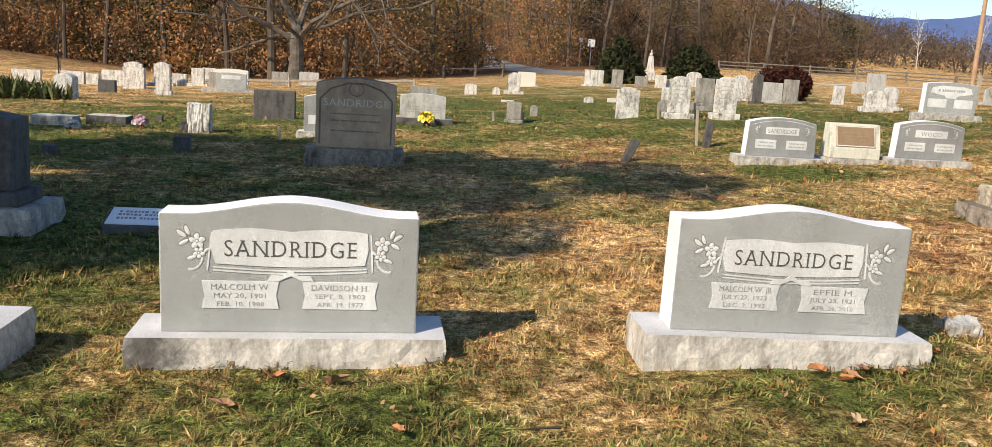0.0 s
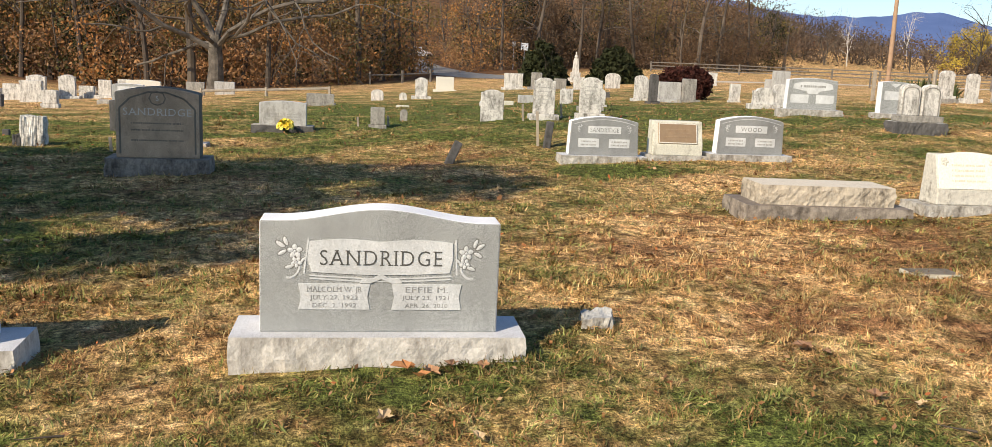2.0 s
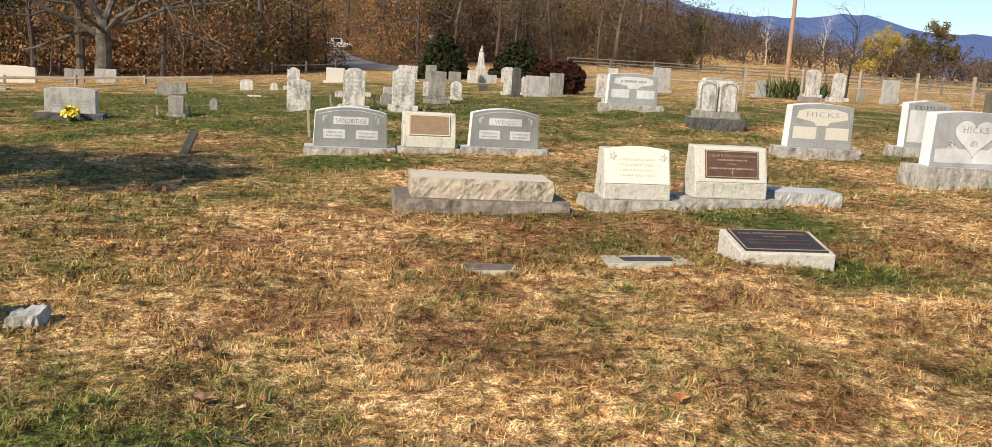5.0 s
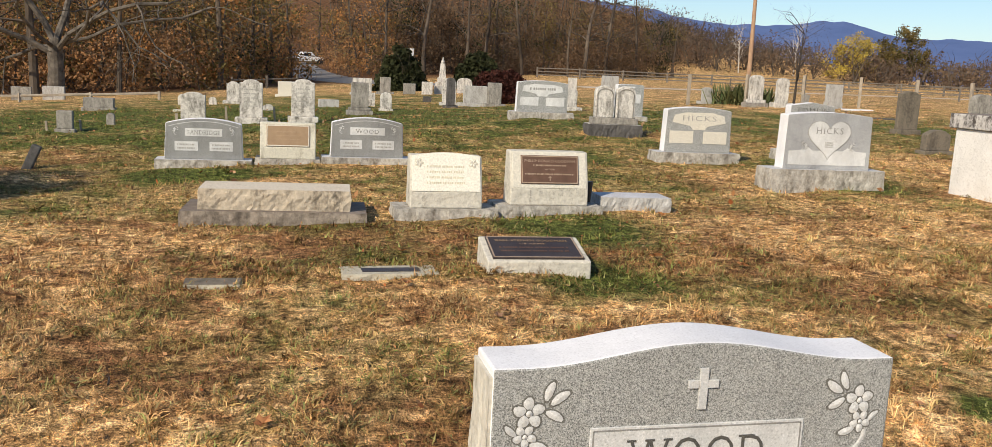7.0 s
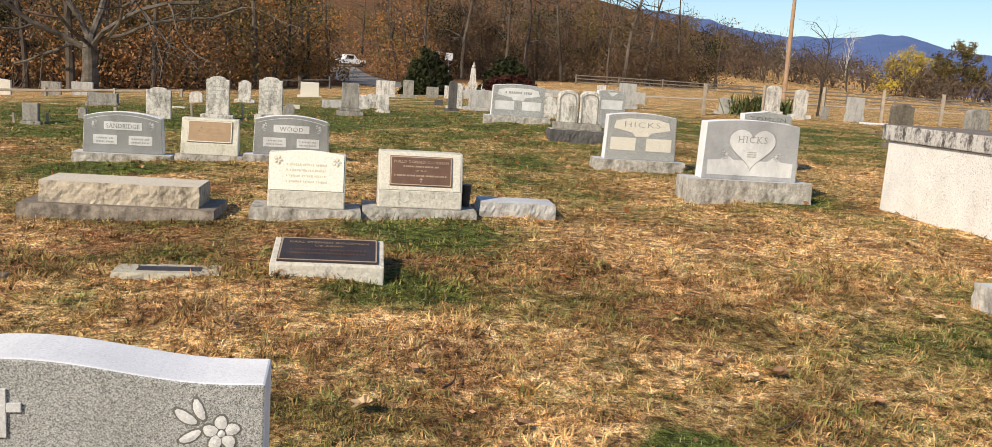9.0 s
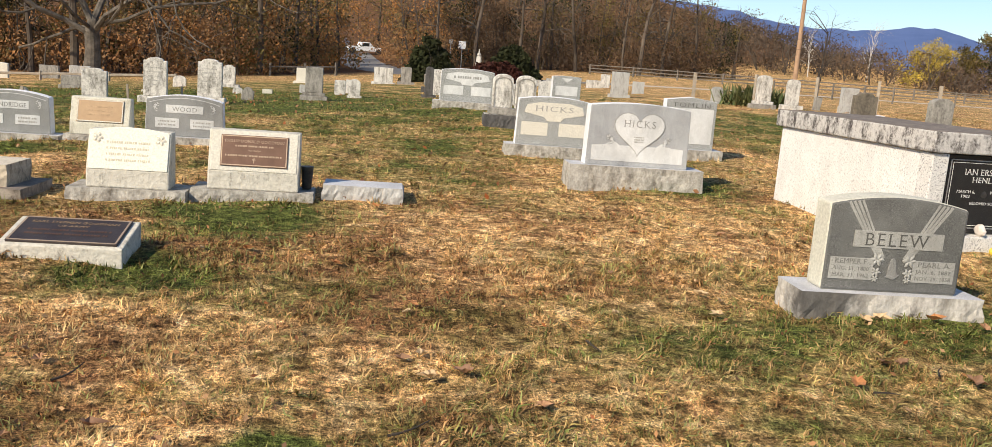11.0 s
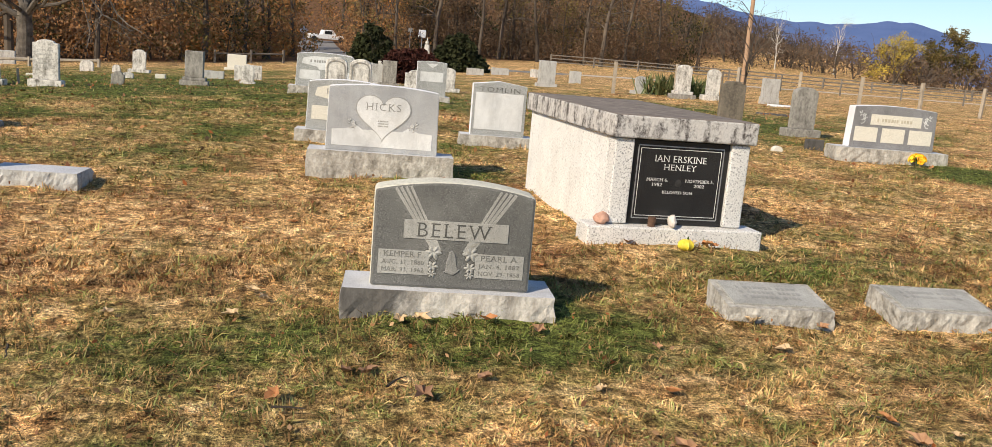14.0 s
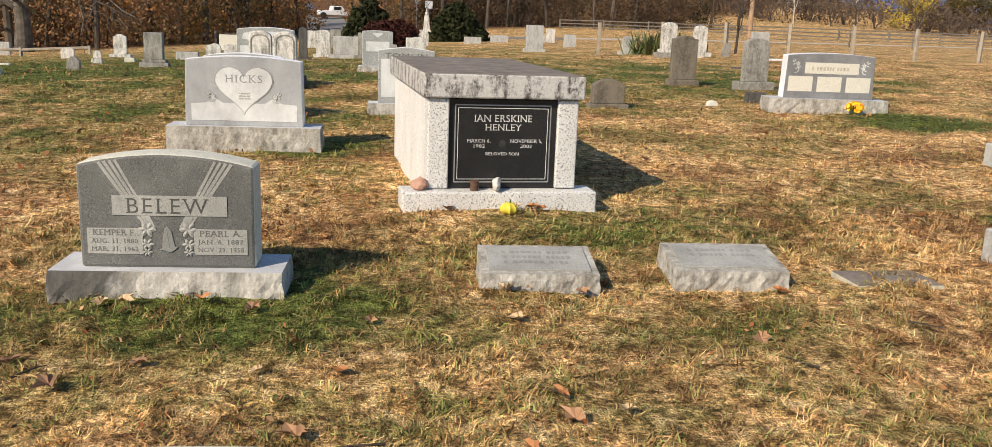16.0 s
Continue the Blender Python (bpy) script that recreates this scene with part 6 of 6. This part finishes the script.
# ---- roads, fences, far things ----
def strip(name, pts, w, material, label, lift=0.03):
    vv, ff = [], []
    for i, (x, y) in enumerate(pts):
        a = Vector(pts[min(i + 1, len(pts) - 1)]) - Vector(pts[max(i - 1, 0)])
        n = Vector((-a.y, a.x)).normalized() * w / 2
        for s in (-1, -0.33, 0.33, 1):
            px, py = x + n.x * s, y + n.y * s
            vv.append((px, py, float(ground(px, py)) + lift))
        if i:
            for j in range(3):
                k = 4 * (i - 1) + j
                ff.append((k, k + 1, k + 5, k + 4))
    ob = raw(name, vv, ff, material)
    return tagged(ob, label, "road", kind="structure")


def smooth(pts, n=12):
    out = []
    for i in range(len(pts) - 1):
        a, b = Vector(pts[i]), Vector(pts[i + 1])
        out += [tuple(a.lerp(b, k / n)) for k in range(n)]
    return out + [pts[-1]]


strip("road", smooth([(7, 150), (9, 120), (11, 100), (14, 86), (20, 78), (30, 74)]), 5.5, ASPHALT, "narrow grey asphalt road coming out of the woods")
strip("road", smooth([(30, 74), (52, 74), (80, 76), (130, 60), (200, 40)]), 4.5, DIRT_ROAD, "pale gravel track beyond the fence")


def rail_fence(pts, h, rails, material, label, rail_r=0.05, post=0.07):
    st = new("fence")
    tagged(st, label, "fence")
    for i, (x, y) in enumerate(pts):
        z = float(ground(x, y))
        po = part("post", prism([(-post, -post), (post, -post), (post, post), (-post, post)], -0.2, h * (1 + 0.06 * math.sin(i * 7)), "z", 0.01), material, st, "", pose(x, y, z, 0, 2 * math.sin(i * 3), i * 20))
        if i and rails:
            x0, y0 = pts[i - 1]
            z0 = float(ground(x0, y0))
            for k in range(rails):
                vv, ff = [], []
                t = h * (k + 0.8) / (rails + 0.1)
                tube(vv, ff, Vector((x0, y0, z0 + t)), Vector((x, y, z + t + 0.03 * math.sin(i * 5 + k))), rail_r, rail_r, 5)
                raw("rail", vv, ff, material, st)


rail_fence([(37 + 5.0 * i, 112 - 2.0 * i) for i in range(14)], 1.25, 3, TIMBER, "weathered three-rail timber fence along the field", 0.07, 0.09)
rail_fence([(31.9 + 2.4 * i, 33.5 - 0.4 * i) for i in range(-4, 6)], 1.25, 0, TIMBER_PALE, "row of bleached timber fence posts", 0.02, 0.06)
rail_fence([(40 + 4 * i, 66 - 1.5 * i) for i in range(12)], 1.15, 2, TIMBER, "low timber fence along the gravel track", 0.025, 0.05)
rail_fence([(-13 + 3.2 * i, 48.2 + 0.1 * i) for i in range(5)], 0.42, 1, TIMBER_PALE, "low pale rail along the lawn's edge", 0.07, 0.06)
rail_fence([(2, 74), (4.6, 75), (7, 76.5)], 1.0, 1, TIMBER, "timber barrier rail by the road", 0.06, 0.08)
pole = thing("utility_pole", 42.3, 67.4, 0, "tall bare timber utility pole", "utility pole", tilt=(0, -0.4))
pb = bmesh.new()
bmesh.ops.create_cone(pb, cap_ends=True, segments=14, radius1=0.19, radius2=0.13, depth=11, matrix=pose(0, 0, 5.2))
part("shaft", pb, POLE, pole)


def sign(x, y, h, shape, w, material, label, post=0.05):
    st = thing("road_sign", x, y, 0, label, "road sign")
    part("post", prism([(-post, -post), (post, -post), (post, post), (-post, post)], -0.3, h, "z", 0.005), STEEL, st)
    poly = [(0, h - w), (w * 0.72, h - w * 0.28), (0, h + w * 0.44), (-w * 0.72, h - w * 0.28)] if shape == "diamond" else [(-w / 2, h - w), (w / 2, h - w), (w / 2, h), (-w / 2, h)]
    part("plate", prism(poly, -post - 0.04, -post - 0.005, "y", 0.003), material, st)
    return st


sd = sign(7.0, 112.0, 2.9, "diamond", 0.75, WHITE_PAINT, "pale diamond road sign seen from behind")
part("plate", box(-0.25, 0.25, -0.09, -0.055, 1.3, 1.8, 0.003), WHITE_PAINT, sd, "small lower plate")
sign(21.0, 113.0, 3.2, "square", 0.9, WHITE_PAINT, "white square sign at the wood's edge")
sign(19.5, 112.0, 3.4, "square", 0.5, STEEL, "thin signpost at the roadside")

van = thing("truck", 9.0, 143.0, 14, "white pickup truck parked beyond the road bend", "truck")
vb = part("body", prism([(-2.6, 0.5), (2.6, 0.5), (2.6, 1.1), (1.4, 1.2), (0.8, 1.85), (-0.6, 1.85), (-0.8, 1.2), (-2.6, 1.2)], -1.0, 1.0, "y", 0.08), WHITE_PAINT, van)
part("window", box(-0.4, 0.7, -1.02, -0.98, 1.25, 1.75, 0.02), DARK_GLASS, van)
for s in (-2.0, 2.1):
    wb = bmesh.new()
    bmesh.ops.create_cone(wb, cap_ends=True, segments=20, radius1=0.45, radius2=0.45, depth=0.3, matrix=pose(s, -0.95, 0.45, 90))
    part("wheel", wb, RUBBER, van)


def twig(x, y, length, turn, seed):
    rgx = random.Random(seed)
    vv, ff = [], []
    p, d = Vector((0, 0, 0.012)), Vector((1, 0, 0))
    for i in range(4):
        d = (d + Vector((0, rgx.gauss(0, 0.18), rgx.gauss(0, 0.03)))).normalized()
        q = p + d * length / 4
        tube(vv, ff, p, q, 0.006 - 0.001 * i, 0.005 - 0.001 * i, 5)
        p = q
    ob = raw("twig", vv, ff, BARK)
    ob.matrix_basis = pose(x, y, float(ground(x, y)) + max(0.0, float(relief(x, y))) + 0.012, 0, 0, turn)
    tagged(ob, "thin dark fallen twig lying on grass", "twig", "fallen twigs")


for i, (x, y) in enumerate(((11.55, 3.35), (12.0, 3.55), (14.1, 3.2), (15.2, 3.4), (13.4, 2.9), (16.3, 3.0), (10.4, 4.0), (15.9, 3.9), (9.4, 2.9), (8.1, 3.4), (5.2, 3.6), (4.1, 2.9), (0.6, 3.2), (14.9, 2.6))):
    twig(x, y, 0.13 + 0.02 * (i % 5), 47 * i, i)


def leaf_mesh(seed):
    """A curled dry oak-like leaf lying on the turf."""
    rgx = random.Random(seed)
    n = 14
    vv, ff = [(0, 0, 0.006)], []
    for i in range(n):
        a = 2 * math.pi * i / n
        r = 0.055 * (1 + 0.35 * math.cos(5 * a + seed)) * (1 + 0.35 * math.cos(a))
        vv.append((r * math.cos(a), 0.7 * r * math.sin(a), 0.012 + 0.02 * rgx.random() + 0.015 * abs(math.sin(a))))
    for i in range(n):
        ff.append((0, 1 + i, 1 + (i + 1) % n))
    me = bpy.data.meshes.new("fallen_leaf")
    me.from_pydata(vv, [], ff)
    me.materials.append(LEAF_ONE[seed % len(LEAF_ONE)])
    return me


LEAF_ONE = [plain("dry leaf", p, q, 40, 0.8) for p, q in (((0.3, 0.16, 0.085), (0.42, 0.24, 0.13)), ((0.46, 0.32, 0.18), (0.6, 0.44, 0.26)), ((0.2, 0.11, 0.065), (0.3, 0.17, 0.1)), ((0.36, 0.15, 0.06), (0.46, 0.22, 0.09)))]
meshes = [leaf_mesh(i) for i in range(8)]
lr = random.Random(9)


def drop_leaf(x, y, i, k=1.0):
    ob = new("fallen_leaf", meshes[i % 8])
    ob.matrix_basis = pose(x, y, float(ground(x, y)) + max(0.0, float(relief(x, y))) + 0.012, lr.uniform(-14, 14), lr.uniform(-14, 14), lr.uniform(0, 360)) @ Matrix.Diagonal((k, k, k, 1))
    tagged(ob, "dry curled brown autumn leaf lying on the grass", "leaf", "fallen leaves")


for i in range(170):
    drop_leaf(lr.uniform(-2.5, 18), 1.3 + 8 * lr.random() ** 1.5, i, lr.uniform(0.4, 0.85))
for x, y in ((1.9, 3.83), (2.0, 3.78), (2.1, 3.82), (2.25, 3.8), (1.95, 3.72), (-0.55, 3.7), (-0.3, 3.65), (12.2, 4.42), (12.55, 4.44), (12.1, 4.4), (14.4, 6.35), (14.5, 6.33), (13.9, 6.36), (14.6, 6.36), (14.05, 4.5), (14.45, 4.48), (15.5, 4.45), (5.85, 3.05), (7.75, 3.2), (8.35, 3.0), (13.1, 3.0), (12.15, 3.5), (14.3, 3.1), (15.1, 3.75), (9.6, 3.5), (9.75, 3.55), (3.9, 3.3)):
    drop_leaf(x, y, lr.randrange(8), lr.uniform(0.6, 1.0))
rg = np.random.default_rng(12)
n = 5200
nx2, ny2 = rg.uniform(-3, 19, n), 1.3 + 7 * rg.random(n) ** 1.2
lv, lf_ = leaves(np.stack([nx2, ny2, ground(nx2, ny2) + relief(nx2, ny2) + 0.022], 1), 0.012, 1, 0.014, 14, 0.5)
tagged(raw("leaf_litter", lv.tolist(), lf_.tolist(), LEAF_FALLEN), "small broken brown leaf bits in the turf", "leaves", kind="stuff")
n = 2600
lx, ly = rg.uniform(-14, 30, n), 8 + 24 * rg.random(n)
lv, lf_ = leaves(np.stack([lx, ly, ground(lx, ly) + 0.03], 1), 0.02, 1, 0.034, 13, 0.3)
tagged(raw("leaf_litter", lv.tolist(), lf_.tolist(), LEAF_FALLEN), "scattered fallen leaves across the lawn", "leaves", kind="stuff")


# ---- turf ----
def blades(name, n, x0, x1, y0, y1, h, w, seed, label, power=1.0, bent=False):
    """Grass: one thin triangle a blade, or a bent blade of two faces."""
    rg = np.random.default_rng(seed)
    x, y = rg.uniform(x0, x1, n), y0 + (y1 - y0) * rg.random(n) ** power
    k = n // 22
    tx, ty = rg.uniform(x0, x1, k), y0 + (y1 - y0) * rg.random(k) ** power
    j = rg.integers(0, k, n)
    use = rg.random(n) < (0.9 if bent else 0.5)
    x = np.where(use, tx[j] + rg.normal(0, 1, n) * (0.014 + 0.022 * rg.random(k)[j]), x)
    y = np.where(use, ty[j] + rg.normal(0, 1, n) * 0.024, y)
    z = ground(x, y) + relief(x, y) - 0.004
    comb = np.sin(1.7 * x + 0.9 * np.sin(2.3 * y)) * 2.0
    lay = rg.uniform(0, 2 * np.pi, k)
    a = np.where(use, lay[j] + rg.normal(0, 0.75, n), np.where(rg.random(n) < 0.3, comb, rg.uniform(0, 2 * np.pi, n)))
    tilt = np.clip(np.abs(rg.normal(0.92 if bent else 1.05, 0.38, n)), 0.05, 1.45)
    ln = h * rg.uniform(0.5, 1.5, n) * np.where(use, 0.7 + 0.7 * rg.random(k)[j], 0.8)
    ww = w * rg.uniform(0.6, 1.4, n)
    dx, dy = np.cos(a), np.sin(a)
    b = np.stack([x, y, z], 1)
    side = np.stack([-dy * ww, dx * ww, rg.normal(0, 0.5, n) * ww], 1)
    up = np.stack([dx * np.sin(tilt) * ln, dy * np.sin(tilt) * ln, np.cos(tilt) * ln], 1)
    if bent:
        curl = rg.normal(0, 0.4, n)
        bend = np.stack([(dx * 0.3 - dy * curl) * ln, (dy * 0.3 + dx * curl) * ln, -ln * rg.uniform(0.05, 0.32, n)], 1)
        v, m, size = np.stack([b - side, b + side, b + up * 0.6 + side * 0.7, b + up * 0.6 - side * 0.7, b + up + bend], 1), 5, (4, 3)
        order = np.array([0, 1, 2, 3, 3, 2, 4])
    else:
        v, m, size, order = np.stack([b - side, b + side, b + up], 1), 3, (3,), np.array([0, 1, 2])
    me = bpy.data.meshes.new(name)
    me.vertices.add(m * n)
    me.vertices.foreach_set("co", v.reshape(-1).astype(np.float32))
    me.loops.add(len(order) * n)
    me.loops.foreach_set("vertex_index", ((np.arange(n) * m)[:, None] + order).astype(np.int32).ravel())
    me.polygons.add(len(size) * n)
    first = np.array([0, 4][: len(size)])
    me.polygons.foreach_set("loop_start", ((np.arange(n) * len(order))[:, None] + first).astype(np.int32).ravel())
    me.update(calc_edges=True)
    me.materials.append(BLADES)
    return tagged(new(name, me), label, "grass", kind="stuff")


blades("grass", 220000, -2.6, 18.0, 1.3, 5.6, 0.04, 0.0028, 31, "short matted dry and green grass near the path", 1.2)
blades("grass", 190000, -2.6, 18.0, 1.3, 6.0, 0.04, 0.0029, 34, "curled tufts of straw grass near the path", 1.2, True)
blades("grass", 220000, -7.0, 23.0, 5.2, 16.0, 0.05, 0.0058, 32, "dry matted grass among the stones", 1.5)
blades("grass", 70000, -14.0, 34.0, 15.5, 36.0, 0.06, 0.009, 33, "rough autumn grass in the far lawn", 1.2)
